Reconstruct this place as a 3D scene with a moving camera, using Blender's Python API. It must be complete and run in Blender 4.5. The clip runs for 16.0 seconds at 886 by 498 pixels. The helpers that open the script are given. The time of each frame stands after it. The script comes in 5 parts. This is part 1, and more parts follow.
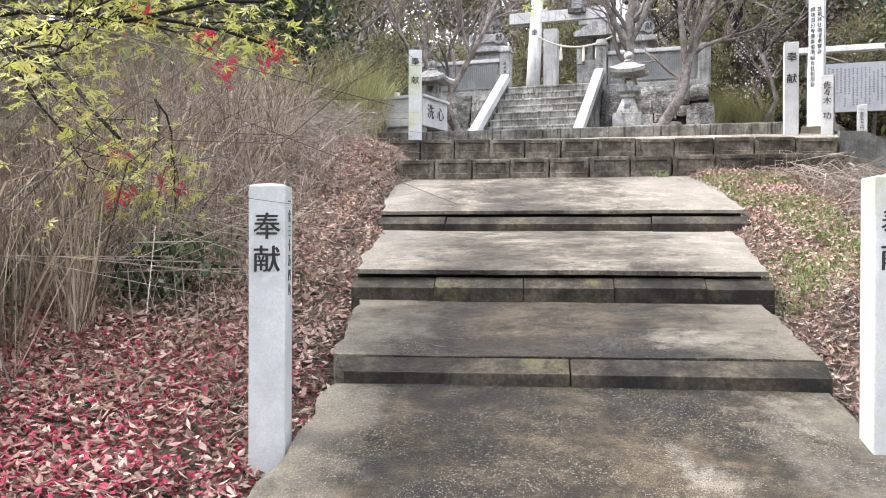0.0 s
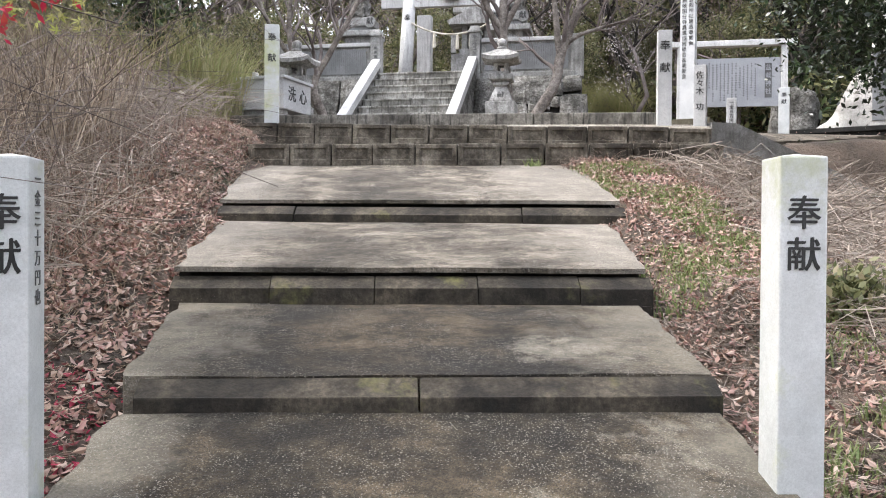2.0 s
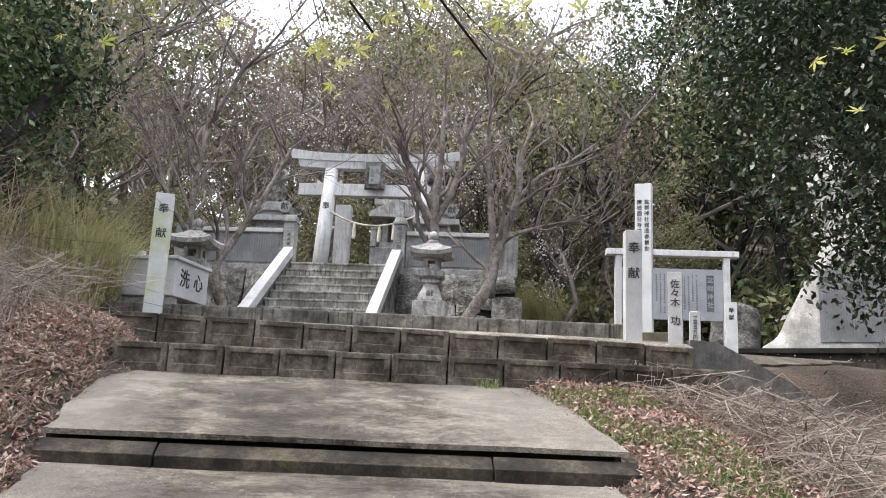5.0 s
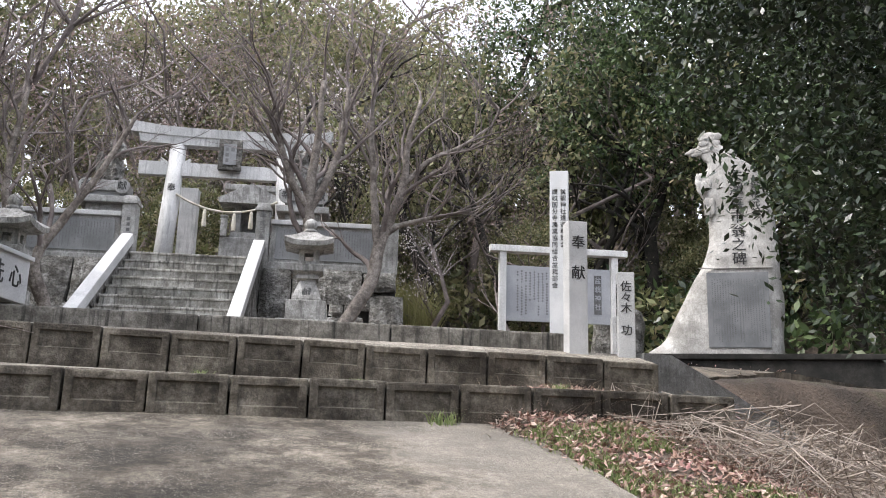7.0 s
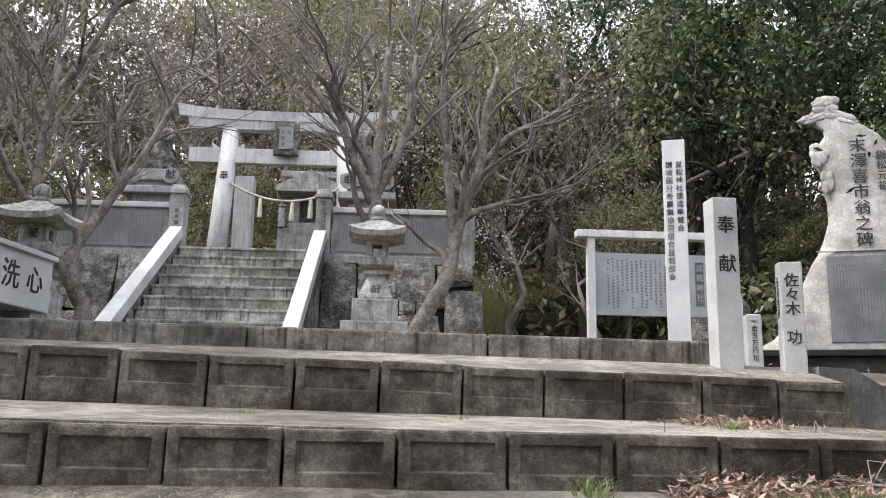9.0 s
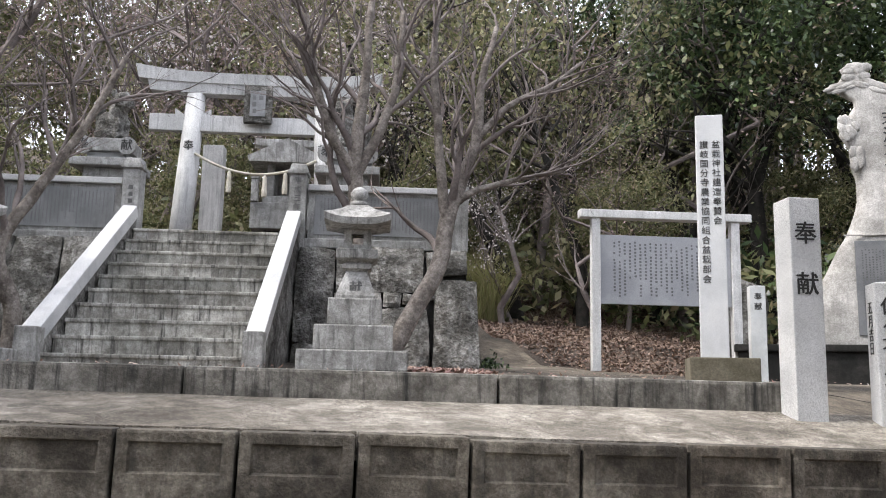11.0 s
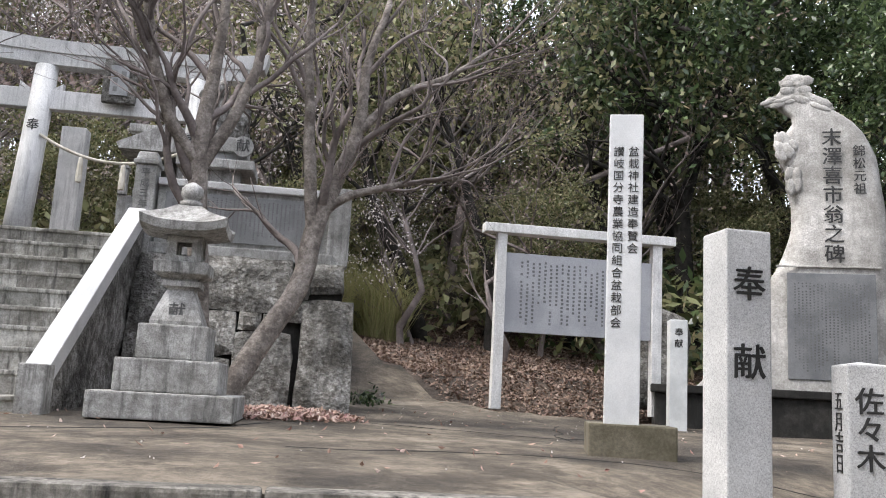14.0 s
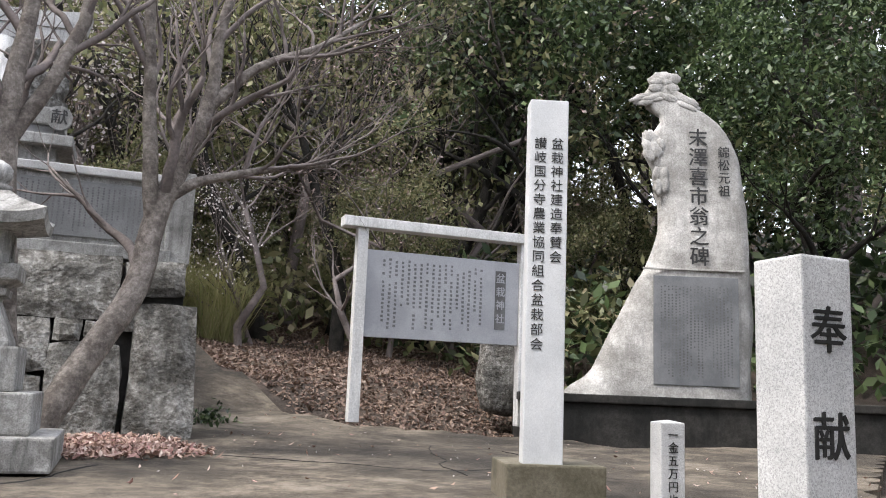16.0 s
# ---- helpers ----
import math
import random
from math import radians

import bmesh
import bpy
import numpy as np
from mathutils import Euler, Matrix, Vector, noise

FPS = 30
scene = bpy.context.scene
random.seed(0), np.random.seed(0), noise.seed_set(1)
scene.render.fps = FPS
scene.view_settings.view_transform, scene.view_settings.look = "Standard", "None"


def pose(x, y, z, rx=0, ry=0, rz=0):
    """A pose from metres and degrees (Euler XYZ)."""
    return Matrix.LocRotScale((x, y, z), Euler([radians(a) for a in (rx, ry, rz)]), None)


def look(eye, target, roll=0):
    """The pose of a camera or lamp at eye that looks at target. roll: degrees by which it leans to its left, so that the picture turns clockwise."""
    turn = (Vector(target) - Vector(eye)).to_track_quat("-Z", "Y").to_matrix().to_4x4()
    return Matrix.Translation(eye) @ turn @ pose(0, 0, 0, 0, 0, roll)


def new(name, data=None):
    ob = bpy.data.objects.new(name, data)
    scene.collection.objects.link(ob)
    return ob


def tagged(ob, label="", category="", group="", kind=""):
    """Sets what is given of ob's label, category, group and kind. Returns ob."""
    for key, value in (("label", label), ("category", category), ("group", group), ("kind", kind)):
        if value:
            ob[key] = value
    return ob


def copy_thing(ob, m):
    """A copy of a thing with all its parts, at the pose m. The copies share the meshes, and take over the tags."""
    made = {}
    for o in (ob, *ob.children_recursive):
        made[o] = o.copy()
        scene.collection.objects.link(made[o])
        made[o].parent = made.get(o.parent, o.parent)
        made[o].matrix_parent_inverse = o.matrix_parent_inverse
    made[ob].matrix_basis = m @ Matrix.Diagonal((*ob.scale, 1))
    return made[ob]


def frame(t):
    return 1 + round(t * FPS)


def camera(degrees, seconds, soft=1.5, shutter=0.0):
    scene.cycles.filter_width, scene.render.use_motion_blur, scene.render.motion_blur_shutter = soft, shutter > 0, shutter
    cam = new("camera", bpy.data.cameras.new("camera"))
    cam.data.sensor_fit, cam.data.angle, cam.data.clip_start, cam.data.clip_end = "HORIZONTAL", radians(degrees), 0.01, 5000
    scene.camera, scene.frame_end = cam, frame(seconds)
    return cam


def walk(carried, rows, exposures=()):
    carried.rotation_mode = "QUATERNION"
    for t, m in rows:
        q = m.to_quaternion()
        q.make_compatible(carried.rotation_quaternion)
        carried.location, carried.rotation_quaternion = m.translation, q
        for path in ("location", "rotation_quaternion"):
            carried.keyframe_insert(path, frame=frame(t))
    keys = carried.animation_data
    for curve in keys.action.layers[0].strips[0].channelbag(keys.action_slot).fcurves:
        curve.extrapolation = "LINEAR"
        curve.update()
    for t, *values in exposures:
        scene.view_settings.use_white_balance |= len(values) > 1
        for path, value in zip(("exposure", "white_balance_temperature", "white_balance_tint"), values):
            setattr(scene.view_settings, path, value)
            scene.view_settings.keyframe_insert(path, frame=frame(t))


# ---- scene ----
cam = camera(54.2, 16.0, soft=1.0)
PATH = [
    (0, (0.605, 0.446, 1.892), (0.485, 2.443, 1.88), 0.2),
    (0.5, (0.719, 0.633, 1.883), (0.698, 2.633, 1.874), 0.2),
    (1, (0.754, 0.751, 1.867), (0.799, 2.751, 1.858), 0.8),
    (1.5, (0.692, 0.918, 1.88), (0.8, 2.915, 1.871), 0.7),
    (2, (0.789, 1.253, 1.894), (0.949, 3.246, 1.867), 0.4),
    (2.5, (0.899, 1.416, 1.98), (1.092, 3.406, 2.047), 0.8),
    (3, (0.902, 1.71, 1.949), (1.102, 3.671, 2.289), 1.5),
    (3.5, (0.89, 2.109, 1.962), (1.087, 4.054, 2.385), 1.5),
    (4, (0.866, 2.439, 1.984), (1.069, 4.384, 2.406), 1.5),
    (4.5, (0.864, 2.938, 2.132), (1.098, 4.879, 2.554), 1.9),
    (5, (0.742, 3.339, 2.226), (1.101, 5.259, 2.653), 2.6),
    (5.2, (0.684, 3.515, 2.273), (1.136, 5.415, 2.701), 2.7),
    (7.3, (0.458, 5.579, 2.602), (1.188, 7.39, 3.034), 1.5),
    (7.5, (0.53, 5.771, 2.651), (1.253, 7.585, 3.084), 1.6),
    (8, (0.617, 6.067, 2.764), (1.308, 7.892, 3.203), 1.5),
    (8.5, (0.673, 6.511, 2.8), (1.304, 8.358, 3.238), 1.3),
    (9, (0.725, 6.852, 2.899), (1.329, 8.716, 3.298), 1.1),
    (9.2, (0.763, 6.957, 2.942), (1.368, 8.826, 3.317), 1.1),
    (11.3, (1.158, 8.281, 3.47), (1.805, 10.147, 3.783), 1.2),
    (11.5, (1.245, 8.379, 3.467), (1.891, 10.245, 3.785), 1.2),
    (12, (1.506, 8.718, 3.553), (2.151, 10.585, 3.866), 1.0),
    (12.5, (1.78, 8.899, 3.612), (2.423, 10.766, 3.929), 1.0),
    (13, (2.112, 9.077, 3.778), (2.758, 10.942, 4.101), 1.4),
    (13.5, (2.2, 9.226, 3.837), (2.878, 11.078, 4.17), 2.4),
    (14, (2.177, 9.468, 3.863), (2.966, 11.275, 4.192), 3.1),
    (14.5, (2.084, 9.763, 4.023), (3.066, 11.474, 4.351), 3.3),
    (15, (2.024, 10.034, 4.024), (3.111, 11.681, 4.344), 2.9),
    (15.5, (2.119, 10.336, 4.132), (3.234, 11.967, 4.447), 2.5),
    (16, (2.25, 10.564, 4.11), (3.395, 12.172, 4.431), 2.3),
]
walk(cam, [(t, look(eye, target, roll)) for t, eye, target, roll in PATH],
     [(0, 1.75), (0.8, 1.52), (1.5, 1.38), (2.0, 1.4), (2.5, 1.6), (3.0, 1.24), (3.5, 1.02), (4.5, 1.1), (9.0, 0.97), (16.0, 0.99)])

# ---- sky and light: a bright overcast day ----
world = bpy.data.worlds.new("sky")
scene.world = world
world.use_nodes = True
wn = world.node_tree.nodes
sky = wn.new("ShaderNodeTexSky")
sky.sky_type = "NISHITA"
sky.sun_disc = False
sky.sun_elevation, sky.sun_rotation = radians(54), radians(285)
sky.air_density, sky.dust_density, sky.ozone_density = 1.0, 9.0, 0.6
wn["Background"].inputs["Strength"].default_value = 0.15
cloud = wn.new("ShaderNodeMix")
cloud.data_type = "RGBA"
cloud.inputs[0].default_value = 0.75
cloud.inputs[7].default_value = (8.1, 8.4, 9.5, 1)
world.node_tree.links.new(sky.outputs[0], cloud.inputs[6])
world.node_tree.links.new(cloud.outputs[2], wn["Background"].inputs["Color"])
sun_data = bpy.data.lights.new("sun", "SUN")
sun_data.energy, sun_data.angle, sun_data.color = 1.9, radians(16), (1.0, 0.98, 0.95)
sun = new("sun", sun_data)
sun.matrix_world = look((-14.0, 1.0, 20.0), (0.0, 0.0, 0.0))


# ---- materials ----
def surf(name, c1, c2, rough=0.85, fine=60.0, coarse=1.3, bump=0.3, depth=0.01, rand=0.0, speck=0.0, streak=0.0,
         stain=(0.03, 0.03, 0.028), patch=0.0, patch_col=(0.2, 0.19, 0.17), pebble=0.0, mottle=0.0, grainy=0.8, worn=0.0):
    """Stone, concrete or soil: two colours mixed by a coarse noise, a fine grain, specks, rain streaks and patches."""
    m = bpy.data.materials.new(name)
    m.use_nodes = True
    nt = m.node_tree
    n, l = nt.nodes, nt.links
    bsdf = n["Principled BSDF"]
    bsdf.inputs["Roughness"].default_value = rough
    geo = n.new("ShaderNodeNewGeometry")

    def noise_at(scale, detail, vec=None, r=0.6):
        t = n.new("ShaderNodeTexNoise")
        t.inputs["Scale"].default_value, t.inputs["Detail"].default_value, t.inputs["Roughness"].default_value = scale, detail, r
        l.new(vec or geo.outputs["Position"], t.inputs["Vector"])
        return t.outputs["Fac"]

    def ramp(fac, a, b, ca=(0, 0, 0), cb=(1, 1, 1)):
        r = n.new("ShaderNodeValToRGB")
        r.color_ramp.elements[0].position, r.color_ramp.elements[1].position = a, b
        r.color_ramp.elements[0].color, r.color_ramp.elements[1].color = (*ca, 1), (*cb, 1)
        l.new(fac, r.inputs[0])
        return r.outputs[0]

    def mix(kind, fac, a, b):
        x = n.new("ShaderNodeMix")
        x.data_type, x.blend_type = "RGBA", kind
        for sock, v in ((x.inputs[0], fac), (x.inputs[6], a), (x.inputs[7], b)):
            if isinstance(v, (int, float)):
                sock.default_value = v
            elif isinstance(v, tuple):
                sock.default_value = (*v, 1)
            else:
                l.new(v, sock)
        return x.outputs[2]

    col = ramp(noise_at(coarse, 6), 0.41, 0.59, c1, c2)
    grain = noise_at(fine, 4)
    col = mix("MULTIPLY", grainy, col, ramp(grain, 0.25, 0.7, (0.62, 0.62, 0.62), (1.2, 1.2, 1.2)))
    if mottle:
        col = mix("MULTIPLY", mottle, col, ramp(noise_at(coarse * 3.3, 9, r=0.72), 0.43, 0.58, (0.42, 0.4, 0.37), (1.3, 1.3, 1.3)))
        col = mix("MULTIPLY", mottle * 0.75, col, ramp(noise_at(coarse * 9 + 6, 8, r=0.75), 0.42, 0.6, (0.5, 0.48, 0.45), (1.25, 1.25, 1.25)))
    if patch:
        col = mix("MIX", ramp(noise_at(coarse * 0.45 + 0.3, 8, r=0.7), 0.62 - patch * 0.3, 0.72 - patch * 0.3), col, patch_col)
    if speck:
        vo = n.new("ShaderNodeTexVoronoi")
        vo.inputs["Scale"].default_value = 320
        l.new(geo.outputs["Position"], vo.inputs["Vector"])
        col = mix("MIX", ramp(vo.outputs["Color"], 0.62, 0.7), col, mix("MULTIPLY", speck, col, (0.25, 0.25, 0.27)))
    if worn:
        # pale worn margins along both sides of the ramp, with a ragged inner edge
        sx = n.new("ShaderNodeSeparateXYZ")
        l.new(geo.outputs["Position"], sx.inputs[0])
        off = n.new("ShaderNodeMath")
        off.operation = "SUBTRACT"
        l.new(sx.outputs[0], off.inputs[0])
        off.inputs[1].default_value = 0.98
        far = n.new("ShaderNodeMath")
        far.operation = "ABSOLUTE"
        l.new(off.outputs[0], far.inputs[0])
        ragged = n.new("ShaderNodeMath")
        ragged.operation = "MULTIPLY_ADD"
        l.new(noise_at(1.7, 8, r=0.7), ragged.inputs[0])
        ragged.inputs[1].default_value = 1.9
        l.new(far.outputs[0], ragged.inputs[2])
        k = n.new("ShaderNodeMapRange")
        k.inputs["From Min"].default_value, k.inputs["From Max"].default_value = 1.72, 2.2
        k.inputs["To Max"].default_value = worn
        l.new(ragged.outputs[0], k.inputs["Value"])
        col = mix("MIX", k.outputs[0], col, mix("MULTIPLY", 1.0, patch_col, ramp(grain, 0.25, 0.7, (0.6, 0.6, 0.6), (1.15, 1.15, 1.15))))
    if pebble:
        for size, share, tone in ((80, 0.6, (0.34, 0.315, 0.27)), (150, 0.54, (0.44, 0.41, 0.36)), (190, 0.5, (0.02, 0.018, 0.015))):
            wob = n.new("ShaderNodeTexNoise")
            wob.inputs["Scale"].default_value = size * 0.8
            l.new(geo.outputs["Position"], wob.inputs["Vector"])
            mv = n.new("ShaderNodeVectorMath")
            mv.operation = "MULTIPLY_ADD"
            l.new(wob.outputs["Color"], mv.inputs[0])
            mv.inputs[1].default_value = (0.9 / size,) * 3
            l.new(geo.outputs["Position"], mv.inputs[2])
            vp = n.new("ShaderNodeTexVoronoi")
            vp.inputs["Scale"].default_value = size
            l.new(mv.outputs[0], vp.inputs["Vector"])
            dots = mix("MULTIPLY", 1.0, ramp(vp.outputs["Distance"], 0.24, 0.36, (1, 1, 1), (0, 0, 0)), ramp(vp.outputs["Color"], share, share + 0.12))
            dots = mix("MULTIPLY", 1.0, dots, ramp(noise_at(3.2, 5), 0.36, 0.6))
            col = mix("MIX", mix("MULTIPLY", 1.0, dots, (pebble, pebble, pebble)), col, tone)
    if streak:
        mp = n.new("ShaderNodeMapping")
        mp.inputs["Scale"].default_value = (12, 12, 1.0)
        l.new(geo.outputs["Position"], mp.inputs["Vector"])
        col = mix("MIX", mix("MULTIPLY", 1.0, ramp(noise_at(1.6, 6, mp.outputs[0], 0.65), 0.5, 0.68), (streak, streak, streak)), col, stain)
    if rand:
        info = n.new("ShaderNodeObjectInfo")
        col = mix("MULTIPLY", rand, col, ramp(info.outputs["Random"], 0, 1, (0.5, 0.5, 0.5), (1.3, 1.28, 1.25)))
    l.new(col, bsdf.inputs["Base Color"])
    bp = n.new("ShaderNodeBump")
    bp.inputs["Strength"].default_value, bp.inputs["Distance"].default_value = bump, depth
    l.new(mix("ADD", 0.5, grain, noise_at(fine * 0.18, 5)), bp.inputs["Height"])
    l.new(bp.outputs[0], bsdf.inputs["Normal"])
    return m


def leafy(name, cols, rough=0.5, through_light=0.35):
    """Leaves, blades or petals: a colour for each island, some light passing through."""
    m = bpy.data.materials.new(name)
    m.use_nodes = True
    n, l = m.node_tree.nodes, m.node_tree.links
    bsdf, out = n["Principled BSDF"], n["Material Output"]
    bsdf.inputs["Roughness"].default_value = rough
    geo = n.new("ShaderNodeNewGeometry")
    r = n.new("ShaderNodeValToRGB")
    el = r.color_ramp.elements
    while len(el) < len(cols):
        el.new(0.5)
    for i, c in enumerate(cols):
        el[i].position, el[i].color = i / (len(cols) - 1), (*c, 1)
    l.new(geo.outputs["Random Per Island"], r.inputs[0])
    l.new(r.outputs[0], bsdf.inputs["Base Color"])
    if through_light:
        tr, mx = n.new("ShaderNodeBsdfTranslucent"), n.new("ShaderNodeMixShader")
        mx.inputs[0].default_value = through_light
        l.new(r.outputs[0], tr.inputs["Color"])
        l.new(bsdf.outputs[0], mx.inputs[1])
        l.new(tr.outputs[0], mx.inputs[2])
        l.new(mx.outputs[0], out.inputs["Surface"])
    return m


# Lower ramp slabs darker and browner, the upper two lighter.
M_RAMP = surf("dark_brown_concrete", (0.022, 0.017, 0.0105), (0.1, 0.077, 0.048), 0.9, 75, 1.1, 1.0, 0.014, speck=0.9, patch=0.1, patch_col=(0.31, 0.28, 0.225), pebble=0.75, mottle=1.0, worn=0.55)
M_RAMP_UPPER = surf("lighter_worn_concrete", (0.07, 0.059, 0.045), (0.24, 0.21, 0.172), 0.9, 75, 1.1, 1.0, 0.014, speck=0.8, patch=0.12, patch_col=(0.33, 0.3, 0.262), pebble=0.95, mottle=1.0, worn=0.5)
# Kerb colour darkened all over for algae and for shade on the fronts.
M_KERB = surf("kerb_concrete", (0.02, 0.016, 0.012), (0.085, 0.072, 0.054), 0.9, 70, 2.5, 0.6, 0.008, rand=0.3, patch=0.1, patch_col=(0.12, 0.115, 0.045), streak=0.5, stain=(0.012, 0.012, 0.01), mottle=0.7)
M_BLOCK = surf("weathered_block", (0.075, 0.064, 0.051), (0.2, 0.18, 0.15), 0.95, 80, 2.0, 0.8, 0.012, rand=0.5, streak=0.5, mottle=0.8)
M_TERRACE = surf("pale_concrete", (0.2, 0.176, 0.142), (0.42, 0.385, 0.332), 0.92, 60, 0.8, 1.0, 0.016, speck=0.9, pebble=0.95, mottle=0.8)
M_PLAZA = surf("stained_paving", (0.052, 0.042, 0.031), (0.165, 0.138, 0.105), 0.85, 60, 0.55, 0.7, 0.012, patch=0.16, patch_col=(0.25, 0.215, 0.168), pebble=0.35, mottle=0.9)
M_EDGE = surf("stained_kerb_stone", (0.12, 0.112, 0.098), (0.25, 0.236, 0.21), 0.9, 60, 2.0, 0.6, 0.008, streak=1.0, stain=(0.02, 0.02, 0.018), mottle=0.6)
M_GRANITE = surf("pale_granite", (0.50, 0.505, 0.51), (0.66, 0.66, 0.66), 0.7, 150, 2.0, 0.25, 0.002, speck=0.4)
M_POST = surf("painted_granite", (0.56, 0.585, 0.585), (0.68, 0.695, 0.69), 0.75, 120, 1.6, 0.2, 0.002, speck=0.1, patch=0.32, patch_col=(0.46, 0.485, 0.31), mottle=0.1, grainy=0.3)
M_WHITEPOST = surf("white_granite", (0.58, 0.595, 0.61), (0.7, 0.71, 0.72), 0.75, 120, 1.6, 0.2, 0.002, speck=0.1, streak=0.08, stain=(0.3, 0.3, 0.29), grainy=0.35)
M_OLDSTONE = surf("weathered_granite", (0.31, 0.31, 0.3), (0.46, 0.46, 0.45), 0.85, 90, 2.0, 0.5, 0.005, speck=0.5, streak=0.4, mottle=0.35)
M_STEP = surf("stair_stone", (0.27, 0.268, 0.247), (0.52, 0.512, 0.485), 0.9, 80, 0.9, 0.5, 0.005, streak=0.9, rand=0.3, mottle=0.7)
M_LANTERN = surf("lantern_stone", (0.33, 0.325, 0.31), (0.52, 0.515, 0.50), 0.88, 100, 3.0, 0.5, 0.005, speck=0.5, streak=0.65, mottle=0.4)
M_TORII = surf("torii_granite", (0.5, 0.5, 0.49), (0.66, 0.655, 0.645), 0.8, 100, 2.0, 0.3, 0.003, speck=0.4, streak=0.4)
M_ROCK = surf("rough_rock", (0.13, 0.128, 0.12), (0.33, 0.325, 0.31), 0.92, 25, 2.2, 1.0, 0.05, rand=0.35, streak=0.4, mottle=0.9)
M_MONU = surf("monument_rock", (0.33, 0.32, 0.3), (0.55, 0.535, 0.51), 0.88, 48, 1.4, 0.6, 0.012, streak=0.3, stain=(0.16, 0.155, 0.14), mottle=0.3)
M_SLATE = surf("dark_plaque", (0.13, 0.135, 0.14), (0.19, 0.195, 0.2), 0.5, 120, 2.5, 0.15, 0.002)
M_TABLET = surf("grey_tablet", (0.20, 0.205, 0.21), (0.28, 0.285, 0.29), 0.6, 120, 2.0, 0.2, 0.002, streak=0.15)
M_PANEL = surf("sign_panel", (0.32, 0.33, 0.35), (0.40, 0.41, 0.43), 0.55, 120, 1.5, 0.08, 0.001)
M_SIGNWOOD = surf("white_painted_wood", (0.6, 0.6, 0.59), (0.74, 0.735, 0.72), 0.7, 60, 3.0, 0.2, 0.003, streak=0.3, stain=(0.2, 0.19, 0.17))
M_INK = surf("black_ink", (0.012, 0.012, 0.012), (0.03, 0.03, 0.03), 0.6, 60, 3.0, 0.1, 0.001)
M_CARVED = surf("carved_letter", (0.10, 0.10, 0.10), (0.15, 0.15, 0.15), 0.8, 60, 3.0, 0.1, 0.001)
M_FAINT = surf("worn_letter", (0.13, 0.13, 0.135), (0.18, 0.18, 0.185), 0.8, 60, 3.0, 0.1, 0.001)
M_DARK = surf("wet_stone_and_gap_shade", (0.01, 0.01, 0.009), (0.032, 0.03, 0.027), 0.95, 50, 2.0, 0.4, 0.006, streak=0.3, mottle=0.6)
M_PEDESTAL = surf("mossy_pedestal", (0.10, 0.09, 0.06), (0.17, 0.15, 0.11), 0.92, 50, 3.0, 0.5, 0.008)
M_SOIL = surf("leaf_mould", (0.05, 0.038, 0.03), (0.12, 0.09, 0.07), 0.95, 30, 1.0, 1.0, 0.04, patch=0.05, patch_col=(0.08, 0.085, 0.045))
M_BARK = surf("grey_bark", (0.13, 0.11, 0.096), (0.27, 0.24, 0.215), 0.9, 45, 6.0, 0.8, 0.012, mottle=0.5)
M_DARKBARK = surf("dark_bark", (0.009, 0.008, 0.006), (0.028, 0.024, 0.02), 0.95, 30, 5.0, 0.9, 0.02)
M_TWIG = surf("twig_bark", (0.1, 0.082, 0.076), (0.215, 0.182, 0.172), 0.9, 40, 2.0, 0.3, 0.004)
M_ROPE = surf("straw_rope", (0.5, 0.46, 0.37), (0.66, 0.62, 0.53), 0.9, 150, 6.0, 0.6, 0.006)
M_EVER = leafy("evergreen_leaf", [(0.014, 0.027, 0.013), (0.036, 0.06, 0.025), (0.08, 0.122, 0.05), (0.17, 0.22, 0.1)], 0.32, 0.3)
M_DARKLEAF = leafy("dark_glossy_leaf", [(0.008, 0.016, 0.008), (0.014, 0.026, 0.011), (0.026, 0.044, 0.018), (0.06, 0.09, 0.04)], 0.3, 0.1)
M_OLIVE = leafy("olive_leaf", [(0.065, 0.075, 0.036), (0.15, 0.165, 0.072), (0.25, 0.255, 0.13), (0.34, 0.29, 0.18)], 0.55, 0.35)
M_BROWNLEAF = leafy("brown_leaf", [(0.2, 0.15, 0.13), (0.3, 0.22, 0.19), (0.26, 0.2, 0.2), (0.38, 0.31, 0.27)], 0.7, 0.35)
M_MAPLE = leafy("young_maple_leaf", [(0.36, 0.42, 0.1), (0.48, 0.50, 0.14), (0.55, 0.55, 0.2), (0.40, 0.36, 0.12)], 0.5, 0.5)
M_RED = leafy("red_flower", [(0.45, 0.02, 0.06), (0.6, 0.04, 0.10), (0.5, 0.08, 0.07)], 0.5, 0.4)
M_WHITE = leafy("white_blossom", [(0.62, 0.58, 0.56), (0.75, 0.7, 0.7), (0.68, 0.62, 0.62)], 0.6, 0.4)
M_DRY = leafy("dry_grass", [(0.07, 0.052, 0.04), (0.23, 0.18, 0.135), (0.52, 0.44, 0.35), (0.13, 0.097, 0.075)], 0.8, 0.25)
M_STRAW = leafy("pale_straw", [(0.26, 0.205, 0.15), (0.40, 0.33, 0.26), (0.52, 0.45, 0.36)], 0.8, 0.2)
M_VINE = leafy("grey_dry_vine", [(0.2, 0.165, 0.14), (0.34, 0.29, 0.25), (0.46, 0.4, 0.35), (0.13, 0.1, 0.08)], 0.85, 0.1)
M_BAMBOO = leafy("yellow_bamboo_grass", [(0.24, 0.23, 0.1), (0.38, 0.35, 0.18), (0.27, 0.3, 0.11), (0.48, 0.43, 0.25)], 0.6, 0.4)
M_GRASS = leafy("green_grass", [(0.14, 0.19, 0.07), (0.21, 0.27, 0.1), (0.32, 0.34, 0.17)], 0.6, 0.35)
